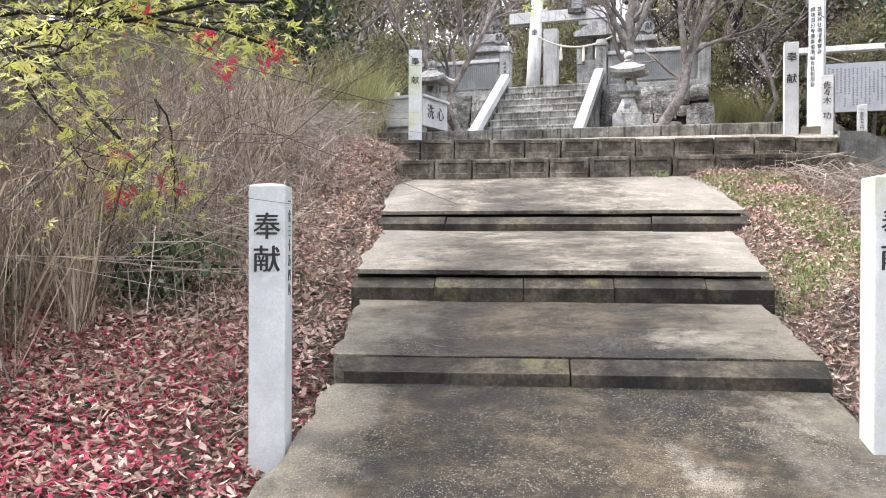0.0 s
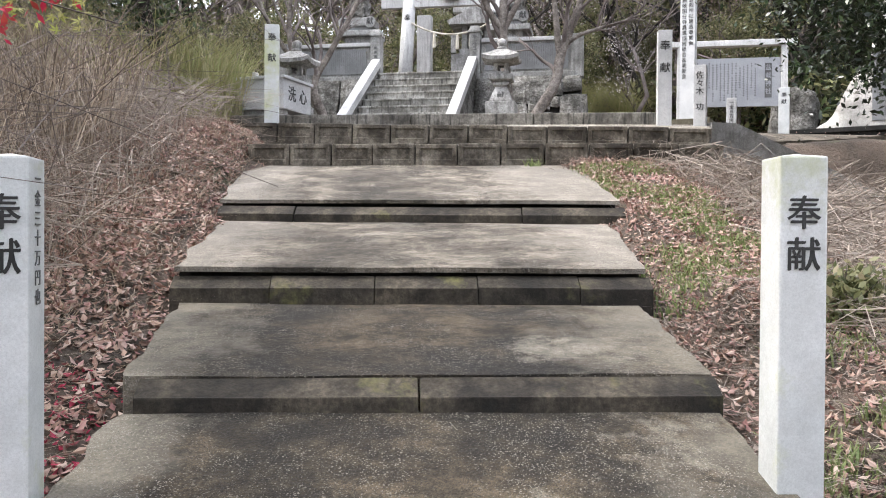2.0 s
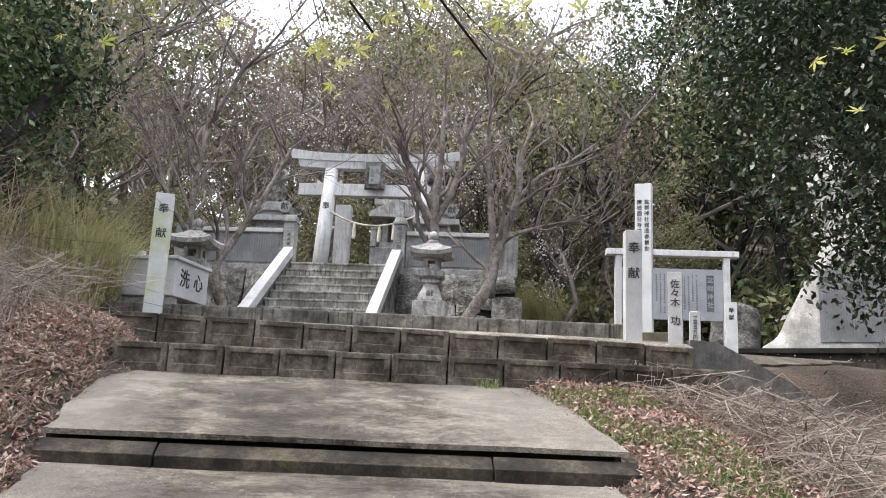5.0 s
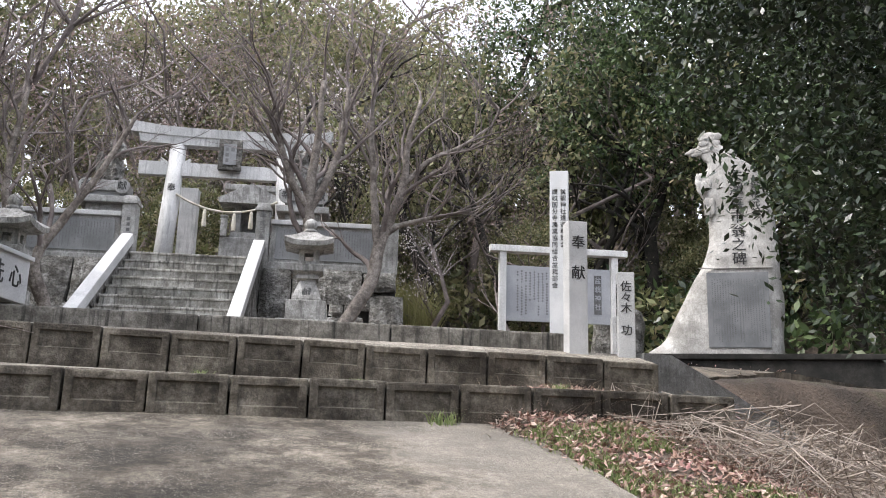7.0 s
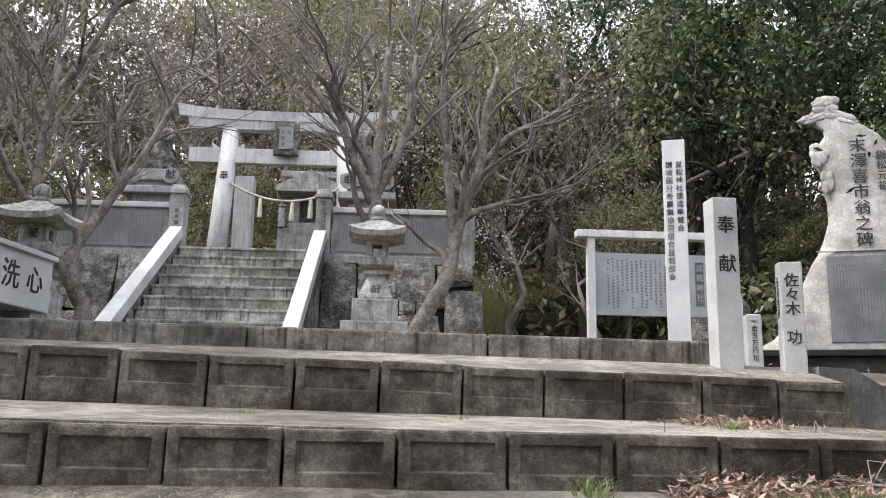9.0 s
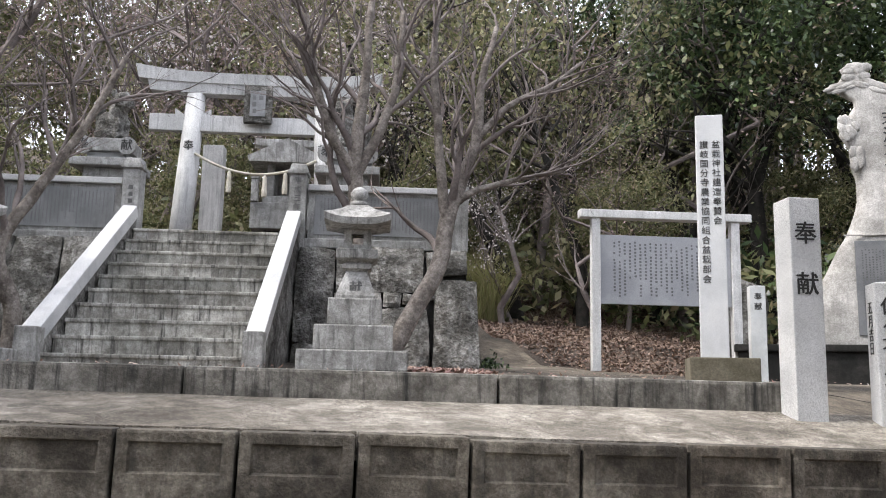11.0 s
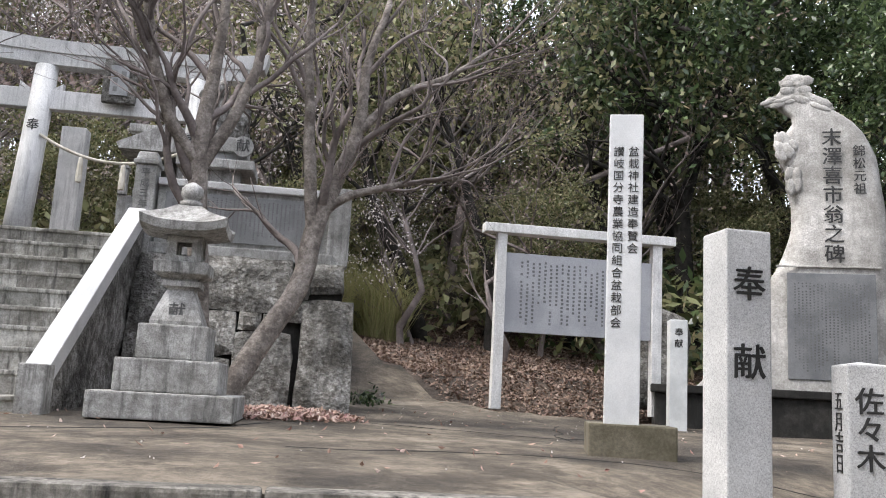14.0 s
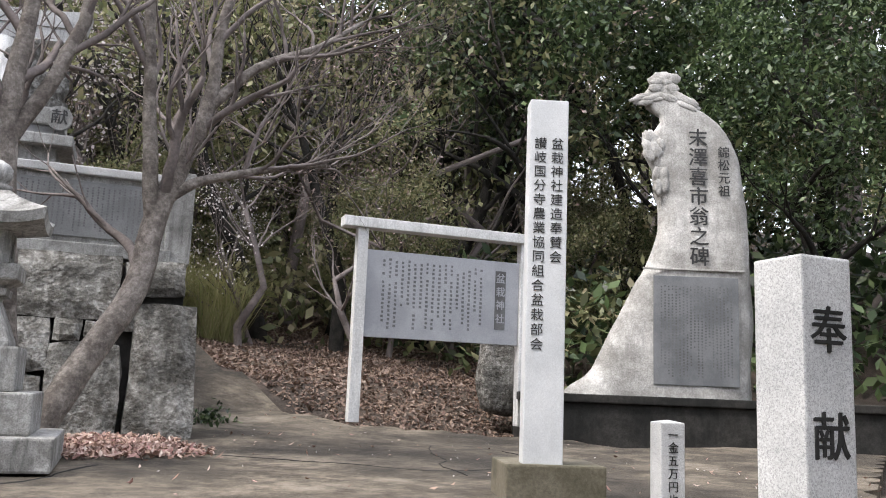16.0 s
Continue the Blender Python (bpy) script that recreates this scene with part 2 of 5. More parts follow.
M_LITTER = leafy("fallen_leaf", [(0.13, 0.08, 0.062), (0.31, 0.19, 0.15), (0.48, 0.35, 0.28), (0.25, 0.125, 0.115), (0.6, 0.49, 0.42), (0.34, 0.17, 0.16)], 0.85, 0.1)
M_MULCH = leafy("rotting_leaf", [(0.08, 0.055, 0.042), (0.18, 0.12, 0.088), (0.3, 0.215, 0.165), (0.14, 0.085, 0.07), (0.36, 0.28, 0.23)], 0.85, 0.1)
M_REDLITTER = leafy("fallen_red_leaf", [(0.30, 0.02, 0.05), (0.42, 0.045, 0.10), (0.25, 0.07, 0.075), (0.22, 0.13, 0.11)], 0.8, 0.1)


# ---- mesh helpers ----
def box(bm, size, at=(0, 0, 0), bevel=0.0, taper=1.0, m=None, cuts=0):
    """A box standing on at (the middle of its base); taper narrows its top."""
    got = bmesh.ops.create_cube(bm, size=1.0)["verts"]
    for v in got:
        k = taper if v.co.z > 0 else 1.0
        v.co = Vector((v.co.x * size[0] * k + at[0], v.co.y * size[1] * k + at[1], (v.co.z + 0.5) * size[2] + at[2]))
    edges = list({e for v in got for e in v.link_edges})
    if cuts:
        bmesh.ops.subdivide_edges(bm, edges=edges, cuts=cuts, use_grid_fill=True)
        got = list(bm.verts)
    elif bevel:
        r = bmesh.ops.bevel(bm, geom=edges, offset=bevel, segments=2, affect="EDGES", profile=0.6)
        got = list({v for f in r["faces"] for v in f.verts})
    if m is not None:
        for v in got:
            v.co = m @ v.co
    return got


def lathe(bm, profile, sides=24, at=(0, 0, 0), square=False):
    """A turned (or, with square, a four-sided) body from (radius, height) pairs."""
    rings = []
    k = 4 if square else sides
    for r, z in profile:
        rings.append([bm.verts.new((at[0] + r * (math.sqrt(2) if square else 1) * math.cos(2 * math.pi * (i + 0.5 * square) / k),
                                    at[1] + r * (math.sqrt(2) if square else 1) * math.sin(2 * math.pi * (i + 0.5 * square) / k), at[2] + z)) for i in range(k)])
    for a, b in zip(rings, rings[1:]):
        for i in range(k):
            bm.faces.new((a[i], a[(i + 1) % k], b[(i + 1) % k], b[i]))
    bm.faces.new(rings[0][::-1])
    bm.faces.new(rings[-1])


def rough_up(bm, amount, scale, seed=0.0):
    for v in bm.verts:
        v.co += noise.noise_vector(v.co * scale + Vector((seed, seed * 1.7, -seed))) * amount


def mesh_of(name, bm, material, smooth=False):
    me = bpy.data.meshes.new(name)
    bmesh.ops.recalc_face_normals(bm, faces=bm.faces)
    bm.to_mesh(me)
    bm.free()
    me.materials.append(material)
    if smooth:
        me.polygons.foreach_set("use_smooth", [True] * len(me.polygons))
    return me


def part(name, bm, material, parent=None, label="", smooth=False, at=None):
    ob = new(name, mesh_of(name, bm, material, smooth) if isinstance(bm, bmesh.types.BMesh) else bm)
    ob.parent = parent
    if at is not None:
        ob.matrix_basis = at
    return tagged(ob, label)


def thing(name, m, label, category, group="", kind=""):
    ob = new(name)
    ob.empty_display_size = 0.1
    ob.matrix_basis = m
    return tagged(ob, label, category, group, kind)


def raw_mesh(name, verts, faces, material, smooth=False):
    me = bpy.data.meshes.new(name)
    me.from_pydata([tuple(v) for v in verts], [], [tuple(f) for f in faces])
    me.materials.append(material)
    if smooth:
        me.polygons.foreach_set("use_smooth", [True] * len(me.polygons))
    return me


def glyph_mesh(text, size, material):
    c = bpy.data.curves.new("writing", "FONT")
    c.body, c.size, c.align_x, c.align_y, c.extrude, c.resolution_u = text, size, "CENTER", "CENTER", 0.0015, 3
    o = bpy.data.objects.new("writing", c)
    scene.collection.objects.link(o)
    bpy.context.view_layer.update()
    me = bpy.data.meshes.new_from_object(o.evaluated_get(bpy.context.evaluated_depsgraph_get()))
    bpy.data.objects.remove(o)
    bpy.data.curves.remove(c)
    if size > 0.09:  # a broader brush: the outline twice, a little apart
        bm = bmesh.new()
        for k in (-1, 1):
            first = len(bm.verts)
            bm.from_mesh(me)
            bm.verts.ensure_lookup_table()
            for v in bm.verts[first:]:
                v.co += Vector((0.014 * k * size, 0.008 * k * size, 0.0002 * k))
        me = bpy.data.meshes.new("character")
        bm.to_mesh(me)
        bm.free()
    me.name = "character"
    me.materials.clear()
    me.materials.append(material)
    return me


GLYPHS = {}


def write_down(parent, text, x, y, top, size, step, material, turn=0.0, name="character"):
    """Characters one under another on an upright face: x, y of the face's middle, the first one's middle at height top."""
    for i, ch in enumerate(text):
        if ch == " ":
            continue
        key = (ch, size, material.name)
        if key not in GLYPHS:
            GLYPHS[key] = glyph_mesh(ch, size, material)
        ob = new(name, GLYPHS[key])
        ob.parent = parent
        ob.matrix_basis = pose(x, y, top - i * step, 90, 0, turn)


def bars_bm(rows, width, height, gap, seed, x0, x1, z0, z1, y):
    """Columns of small bars for writing that cannot be read."""
    rng = random.Random(seed)
    bm = bmesh.new()
    for i in range(rows):
        x = x0 + (x1 - x0) * (i + 0.5) / rows
        z = z1 - rng.uniform(0, 0.04)
        end = z0 + rng.choice((0, 0, 0.1, 0.3)) * (z1 - z0)
        while z - height > end:
            k = rng.uniform(0.7, 1.0)
            if rng.random() < 0.93:
                box(bm, (width * k, 0.002, height * 0.8), (x + rng.uniform(-1, 1) * width * 0.1, y, z - height))
            z -= height + gap
    return bm


# ---- trees and plants ----
def tubes(lines, sides=6):
    verts, faces = [], []
    for pts, radii in lines:
        base = len(verts)
        up = Vector((0.31, 0.17, 0.93))
        for i, p in enumerate(pts):
            d = (pts[min(i + 1, len(pts) - 1)] - pts[max(i - 1, 0)]).normalized()
            a = d.cross(up if abs(d.dot(up)) < 0.95 else Vector((1, 0, 0))).normalized()
            b = d.cross(a)
            k = sides if radii[0] > 0.012 else 3
            for j in range(k):
                w = 2 * math.pi * j / k
                verts.append(p + (a * math.cos(w) + b * math.sin(w)) * radii[i])
        for i in range(len(pts) - 1):
            for j in range(k):
                faces.append((base + i * k + j, base + i * k + (j + 1) % k, base + (i + 1) * k + (j + 1) % k, base + (i + 1) * k + j))
        faces.append(tuple(base + (len(pts) - 1) * k + j for j in range(k)))
    return verts, faces


def branch(rng, p, d, length, r, level, lines, ends, wild=0.25, up=0.05, kids=4, spread=0.9, shrink=0.62):
    n = max(3, int(length / (0.12 if level < 2 else 0.09)) if length < 1.2 else 8)
    n = min(n, 9)
    pts, radii = [p], [r]
    for i in range(n):
        d = (d + Vector((rng.gauss(0, wild), rng.gauss(0, wild), rng.gauss(0, wild) + up)) * (0.5 if level else 0.3)).normalized()
        p = p + d * length / n
        pts.append(p)
        radii.append(r * (1 - 0.55 * (i + 1) / n))
    lines.append((pts, radii))
    if level == 0:
        ends.append((p, d))
        return
    for k in range(kids):
        i = rng.randint(max(1, n // 3), n) if k else n
        q = pts[i]
        dd = (pts[i] - pts[i - 1]).normalized()
        side = dd.cross(Vector((rng.gauss(0, 1), rng.gauss(0, 1), rng.gauss(0, 1)))).normalized()
        branch(rng, q, (dd + side * rng.uniform(0.4, 1.0) * spread).normalized(), length * shrink * rng.uniform(0.75, 1.2), max(radii[i] * 0.62, 0.002),
               level - 1, lines, ends, wild, up, kids, spread, shrink)


def leaf_cloud(rng, spots, per, size, reach, long=2.2, droop=0.0):
    """Many small folded leaves round the given spots."""
    n = len(spots) * per
    gen = np.random.RandomState(rng.randint(0, 10 ** 6))
    c = np.repeat(np.array([tuple(s) for s in spots]), per, axis=0) + gen.normal(0, reach, (n, 3)) * (1, 1, 0.75)
    d = gen.normal(0, 1, (n, 3)) + (0, 0, -droop)
    d /= np.linalg.norm(d, axis=1)[:, None]
    s = np.cross(d, gen.normal(0, 1, (n, 3)) * (0.5, 0.5, 1) + (0, 0, 0.6))
    s /= np.linalg.norm(s, axis=1)[:, None] + 1e-9
    w = (size * gen.uniform(0.6, 1.3, n))[:, None]
    v = np.stack([c - d * w * long / 2, c + s * w / 2, c + d * w * long / 2, c - s * w / 2], axis=1).reshape(-1, 3)
    f = np.arange(n * 4).reshape(-1, 4)
    return v, f


def maple_leaves(rng, spots, per, size, reach):
    """Five-fingered young leaves hanging round the spots."""
    verts, faces = [], []
    for s in spots:
        for _ in range(per):
            c = Vector(s) + Vector((rng.gauss(0, reach), rng.gauss(0, reach), rng.gauss(0, reach * 0.6)))
            m = Euler((rng.uniform(-0.9, 0.9), rng.uniform(-0.9, 0.9), rng.uniform(0, 6.3))).to_matrix()
            k = size * rng.uniform(0.6, 1.25)
            b = len(verts)
            verts.append(c)
            for a in (-100, -50, 0, 50, 100):
                ln = k * (1.0 if a == 0 else 0.85 if abs(a) == 50 else 0.55)
                for da, q in ((-17, 0.45), (0, 1.0), (17, 0.45)):
                    t = radians(a + da)
                    verts.append(c + m @ Vector((math.sin(t) * ln * q, math.cos(t) * ln * q, -0.15 * ln * q)))
            for i in range(5):
                faces.append((b, b + 1 + i * 3, b + 2 + i * 3, b + 3 + i * 3))
    return verts, faces


def blades(rng, spots, height, width, lean=0.35, per=1):
    """Bent grass blades, two pieces each, standing on the spots."""
    verts, faces = [], []
    for s in spots:
        for _ in range(per):
            h = height * rng.uniform(0.5, 1.25)
            w = width * rng.uniform(0.6, 1.3)
            a = rng.uniform(0, 6.283)
            out = Vector((math.cos(a), math.sin(a), 0)) * lean * h * rng.uniform(0.2, 1.4)
            side = Vector((-math.sin(a + rng.uniform(-1, 1)), math.cos(a), 0)) * w / 2
            p = Vector(s) + Vector((rng.gauss(0, 0.03), rng.gauss(0, 0.03), -0.02))
            q = p + out * 0.3 + Vector((0, 0, h * 0.6))
            t = p + out + Vector((0, 0, h * rng.uniform(0.75, 1.0)))
            b = len(verts)
            verts += [p - side, p + side, q + side * 0.8, q - side * 0.8, t]
            faces += [(b, b + 1, b + 2, b + 3), (b + 3, b + 2, b + 4)]
    return verts, faces


# ---- the lie of the land ----
def lerp_table(table, v):
    for (a, za), (b, zb) in zip(table, table[1:]):
        if v <= b:
            return za + (zb - za) * max(0.0, (v - a) / (b - a))
    return table[-1][1]


def smooth(a, b, v):
    t = min(1.0, max(0.0, (v - a) / (b - a)))
    return t * t * (3 - 2 * t)


SLOPE = [(-40, -2.5), (-6, 0.02), (0, 0.28), (2.5, 0.62), (4.6, 1.12), (6.3, 1.5), (8.2, 2.0), (10.2, 2.55), (11.4, 2.85), (12.7, 3.22), (16, 3.42), (20, 3.78), (26, 5.0), (40, 9.0), (70, 18), (140, 26), (400, 30)]
ROW_TURN = -11.0
RIGHT = Vector((math.cos(radians(ROW_TURN)), math.sin(radians(ROW_TURN)), 0))


def plaza_z(x, y):
    return 3.5 + 0.02 * (y - 13) + 0.06 * max(0.0, y - 17.5)


def land(x, y):
    """Height of the open ground."""
    yy = y + 0.19 * max(-1.0, min(x - 1.5, 4.0)) * smooth(7.0, 10.5, y)
    z = lerp_table(SLOPE, yy)
    d = max(0.0, -0.5 - x)
    near = 1 - smooth(14, 18, y)
    z += near * (0.14 * smooth(0, 0.25, d) + 0.08 * min(d, 3.0) + 0.2 * max(0.0, min(d, 9.0) - 3.0))
    z += near * smooth(8.2, 10.0, y) * (1 - smooth(11.0, 12.5, y)) * 0.22 * smooth(0.0, 0.5, d)
    z += (1 - near) * (0.3 * smooth(0.5, 3.0, d - 1.5) + 0.2 * max(0.0, min(d, 12.0) - 4.0))
    e = max(0.0, x - 2.6)
    z += (1 - smooth(10.0, 11.5, y)) * (0.13 * smooth(0, 0.3, e) - 0.16 * max(0.0, min(e, 6.0) - 0.9))
    if 11.5 < y:
        z = z * smooth(19, 24, y) + (1 - smooth(19, 24, y)) * min(z, 3.36 + 0.02 * (y - 13) + 0.4 * max(0.0, y - 19.6)) if x > 4.0 else z
    z += 0.35 * max(0.0, min(x - 13.0, 12.0)) * smooth(8, 14, y)
    z -= (0.42 * smooth(4.4, 5.4, x) + 0.75 * smooth(5.0, 7.5, x)) * smooth(8.8, 10.8, y) * (1 - smooth(12.1, 12.9, y))
    z -= 0.14 * smooth(-0.5, -0.2, x) * (1 - smooth(2.2, 2.6, x)) * (1 - smooth(9.9, 10.5, y))
    return z + 0.07 * noise.noise(Vector((x * 0.7, y * 0.7, 0))) + 0.03 * noise.noise(Vector((x * 2.3, y * 2.3, 5)))


def steps_of(a, fine_a, fine_b, b, fine, far):
    v, out = a, []
    while v < b:
        out.append(v)
        v += fine if fine_a <= v < fine_b else far
    return out + [b]


xs, ys = steps_of(-300, -7, 14, 300, 0.2, 9.0), steps_of(-60, -1, 27, 400, 0.2, 9.0)
gv = [(x, y, land(x, y)) for y in ys for x in xs]
gf = [(j * len(xs) + i, j * len(xs) + i + 1, (j + 1) * len(xs) + i + 1, (j + 1) * len(xs) + i) for j in range(len(ys) - 1) for i in range(len(xs) - 1)]
tagged(new("ground", raw_mesh("ground", gv, gf, M_SOIL, True)), "brown wooded hillside ground of leaf mould", "ground", kind="structure")


# ---- the ramp: four worn slabs between kerb steps ----
def slab(name, corners, thick, material, label, seed, cells=34, ragged=0.035, bed=False):
    """A slab over four corners (near left, near right, far right, far left) with slightly broken sides."""
    a, b, c, d = [Vector(p) for p in corners]
    bm = bmesh.new()
    grid = []
    for j in range(cells + 1):
        v = j / cells
        row = []
        for i in range(cells + 1):
            u = i / cells
            p = a.lerp(b, u).lerp(d.lerp(c, u), v)
            if i in (0, cells):
                p.x += ragged * (noise.noise(Vector((seed, v * 5, u * 3))) * 1.6 + 0.35 * noise.noise(Vector((seed, v * 19, u * 3))))
            p.z += 0.008 * noise.noise(Vector((p.x * 1.5, p.y * 1.5, seed)))
            row.append(bm.verts.new(p))
        grid.append(row)
    for j in range(cells):
        for i in range(cells):
            bm.faces.new((grid[j][i], grid[j][i + 1], grid[j + 1][i + 1], grid[j + 1][i]))
    r = bmesh.ops.extrude_face_region(bm, geom=list(bm.faces))
    for v in [g for g in r["geom"] if isinstance(g, bmesh.types.BMVert)]:
        v.co.z -= thick
    ob = tagged(new(name, mesh_of(name, bm, material)), label, "paving", kind="structure")
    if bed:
        # Near-black filler set back below the lip, colouring in the gap's shade.
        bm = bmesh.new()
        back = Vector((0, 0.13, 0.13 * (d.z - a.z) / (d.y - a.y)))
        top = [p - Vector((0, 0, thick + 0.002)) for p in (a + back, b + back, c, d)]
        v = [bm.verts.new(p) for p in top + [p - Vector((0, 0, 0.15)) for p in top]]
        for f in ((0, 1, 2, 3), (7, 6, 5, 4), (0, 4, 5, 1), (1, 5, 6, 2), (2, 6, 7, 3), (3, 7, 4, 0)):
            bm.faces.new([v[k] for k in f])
        part("slab_bed", bm, M_DARK, ob, "dark filler painting the shade under the slab's lip")
    return ob


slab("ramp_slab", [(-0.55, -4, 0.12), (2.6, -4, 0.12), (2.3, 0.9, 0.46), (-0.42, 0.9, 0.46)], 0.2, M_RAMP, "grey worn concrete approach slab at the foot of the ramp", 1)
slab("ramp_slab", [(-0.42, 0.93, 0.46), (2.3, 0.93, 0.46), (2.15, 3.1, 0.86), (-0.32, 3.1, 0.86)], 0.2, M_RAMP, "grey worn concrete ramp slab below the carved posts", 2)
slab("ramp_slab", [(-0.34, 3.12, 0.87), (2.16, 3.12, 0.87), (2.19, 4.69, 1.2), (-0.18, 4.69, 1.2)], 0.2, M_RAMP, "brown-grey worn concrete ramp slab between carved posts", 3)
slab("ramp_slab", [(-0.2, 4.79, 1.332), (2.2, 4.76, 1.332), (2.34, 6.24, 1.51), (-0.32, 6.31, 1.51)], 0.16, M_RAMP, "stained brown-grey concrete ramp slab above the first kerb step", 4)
slab("ramp_slab", [(-0.36, 6.37, 1.715), (2.4, 6.28, 1.715), (2.66, 8.05, 2.015), (-0.42, 8.35, 2.015)], 0.03, M_RAMP_UPPER, "stained brown-grey concrete ramp slab above the second kerb step", 5, bed=True)
slab("ramp_slab", [(-0.46, 8.42, 2.195), (2.76, 8.08, 2.195), (2.86, 10.12, 2.66), (-0.55, 10.78, 2.66)], 0.03, M_RAMP_UPPER, "pale grey concrete ramp slab below the block wall", 6, bed=True)


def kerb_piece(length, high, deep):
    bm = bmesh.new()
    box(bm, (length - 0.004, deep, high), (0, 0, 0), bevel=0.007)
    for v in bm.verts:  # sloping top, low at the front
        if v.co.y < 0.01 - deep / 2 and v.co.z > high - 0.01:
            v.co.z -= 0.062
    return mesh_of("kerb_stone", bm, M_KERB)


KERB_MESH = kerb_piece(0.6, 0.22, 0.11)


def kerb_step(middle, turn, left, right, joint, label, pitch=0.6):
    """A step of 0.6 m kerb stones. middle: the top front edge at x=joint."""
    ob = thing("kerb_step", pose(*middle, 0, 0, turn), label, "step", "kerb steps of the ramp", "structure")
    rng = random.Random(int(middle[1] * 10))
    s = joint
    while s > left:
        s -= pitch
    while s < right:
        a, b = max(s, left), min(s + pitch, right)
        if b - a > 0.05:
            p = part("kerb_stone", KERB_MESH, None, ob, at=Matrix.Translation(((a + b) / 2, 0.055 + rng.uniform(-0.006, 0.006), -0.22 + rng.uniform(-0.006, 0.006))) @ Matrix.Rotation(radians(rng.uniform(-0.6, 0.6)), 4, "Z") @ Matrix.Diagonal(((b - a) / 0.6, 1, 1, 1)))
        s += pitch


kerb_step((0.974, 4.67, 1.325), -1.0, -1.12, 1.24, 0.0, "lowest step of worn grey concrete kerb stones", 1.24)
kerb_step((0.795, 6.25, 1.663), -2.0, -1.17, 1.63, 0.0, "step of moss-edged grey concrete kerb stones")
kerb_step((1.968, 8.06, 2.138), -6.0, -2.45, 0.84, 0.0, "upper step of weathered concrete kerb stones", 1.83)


# ---- two low walls of panelled blocks ----
def block_mesh():
    bm = bmesh.new()
    w, h, t = 0.418, 0.30, 0.14
    box(bm, (w, t, h), (0, t / 2, 0), bevel=0.012)
    front = min(bm.faces, key=lambda f: f.calc_center_median().y - f.calc_area())
    r = bmesh.ops.inset_region(bm, faces=[front], thickness=0.045)
    for v in front.verts:
        if v.co.z < 0.15:
            v.co.z = 0.13
        else:
            v.co.z = 0.255
    r = bmesh.ops.inset_region(bm, faces=[front], thickness=0.012, depth=-0.018)
    return mesh_of("block", bm, M_BLOCK)


BLOCK = block_mesh()


def block_row(origin, first, last, top, pitch, tilt, label):
    """A row of blocks; origin is a joint's top front, first and last count blocks from it."""
    ob = thing("retaining_wall", pose(origin[0], origin[1], top, 0, 0, ROW_TURN) @ pose(0, 0, 0, 0, tilt, 0), label, "retaining wall", "block walls", "structure")
    rng = random.Random(int(top * 100))
    for i in range(first, last):
        part("block", BLOCK, None, ob, at=pose((i + 0.5) * pitch, rng.uniform(-0.008, 0.008), -0.30 + rng.uniform(-0.007, 0.007), 0, rng.uniform(-0.4, 0.4), rng.uniform(-0.7, 0.7)) @ Matrix.Diagonal((pitch / 0.43, 1, 1, 1)))
    return ob


block_row((2.55, 10.12, 0), -7, 4, 2.872, 0.452, 0.3, "low dark wall of panelled concrete blocks with dirt streaks")
block_row((2.38, 11.54, 0), -7, 5, 3.236, 0.473, 1.1, "upper dark wall of panelled concrete blocks")


def along(origin, s, back=0.0):
    p = Vector(origin) + RIGHT * s
    return p.x - RIGHT.y * back, p.y + RIGHT.x * back


LOW, UP = (2.55, 10.12, 0), (2.38, 11.54, 0)
slab("step_terrace", [(*along(LOW, -3.2, 0.13), 2.9), (*along(LOW, 1.8, 0.13), 2.86), (*along(UP, 2.4, 0.01), 2.93), (*along(UP, -3.35, 0.01), 3.0)], 0.1, M_TERRACE, "narrow pale concrete tread between the block walls", 7, 12, 0.0)
EDGE0 = Vector((4.25, 12.06, 0))
EDGE_TURN = -13.0
EDGE_R = Vector((math.cos(radians(EDGE_TURN)), math.sin(radians(EDGE_TURN)), 0))
e_l, e_r = EDGE0 - EDGE_R * 6.2, EDGE0 + EDGE_R * 0.75
slab("upper_terrace", [(*along(UP, -3.35, 0.13), 3.306), (*along(UP, 2.4, 0.13), 3.196), (e_r.x, e_r.y, 3.34), (e_l.x, e_l.y, 3.42)], 0.12, M_TERRACE, "pale sunlit concrete terrace in front of the plaza kerb", 8, 16, 0.0)
edge = thing("plaza_kerb", pose(EDGE0.x, EDGE0.y, 3.508, 0, 0, EDGE_TURN) @ pose(0, 0, 0, 0, 0.35, 0), "long grey kerb with black rain streaks along the plaza", "kerb", kind="structure")
for i in range(4):
    bm = bmesh.new()
    box(bm, (1.615, 0.16, 0.3), (-0.62 - 1.625 * i, 0.08, -0.3), bevel=0.018)
    part("kerb_stone", bm, M_EDGE, edge)

# the paved plaza and its path up round the stone wall
pv, pf, index = [], [], {}
step = 0.25


def paved(x, y):
    yk = kerb_back(x)
    if y < yk - 0.2 or x < -3.0 or x > 13.5:
        return False
    wob = 0.25 * noise.noise(Vector((x, y, 2)))
    if y < 17.2 + wob:
        return True
    if y < 19.3 - 0.5 * max(0.0, x - 6.5) + wob and x < 9.5:
        return True
    mid = 6.1 - 0.12 * (y - 19) - 0.05 * max(0.0, y - 21) ** 2
    return y < 27 and abs(x - mid) < 1.0 + wob * 0.6


def kerb_back(x):
    """The paving's near border."""
    return 11.9 + 0.5 * (x - 4.5) if x > 4.35 else EDGE0.y + 0.14 + (x - EDGE0.x) * math.tan(radians(EDGE_TURN))


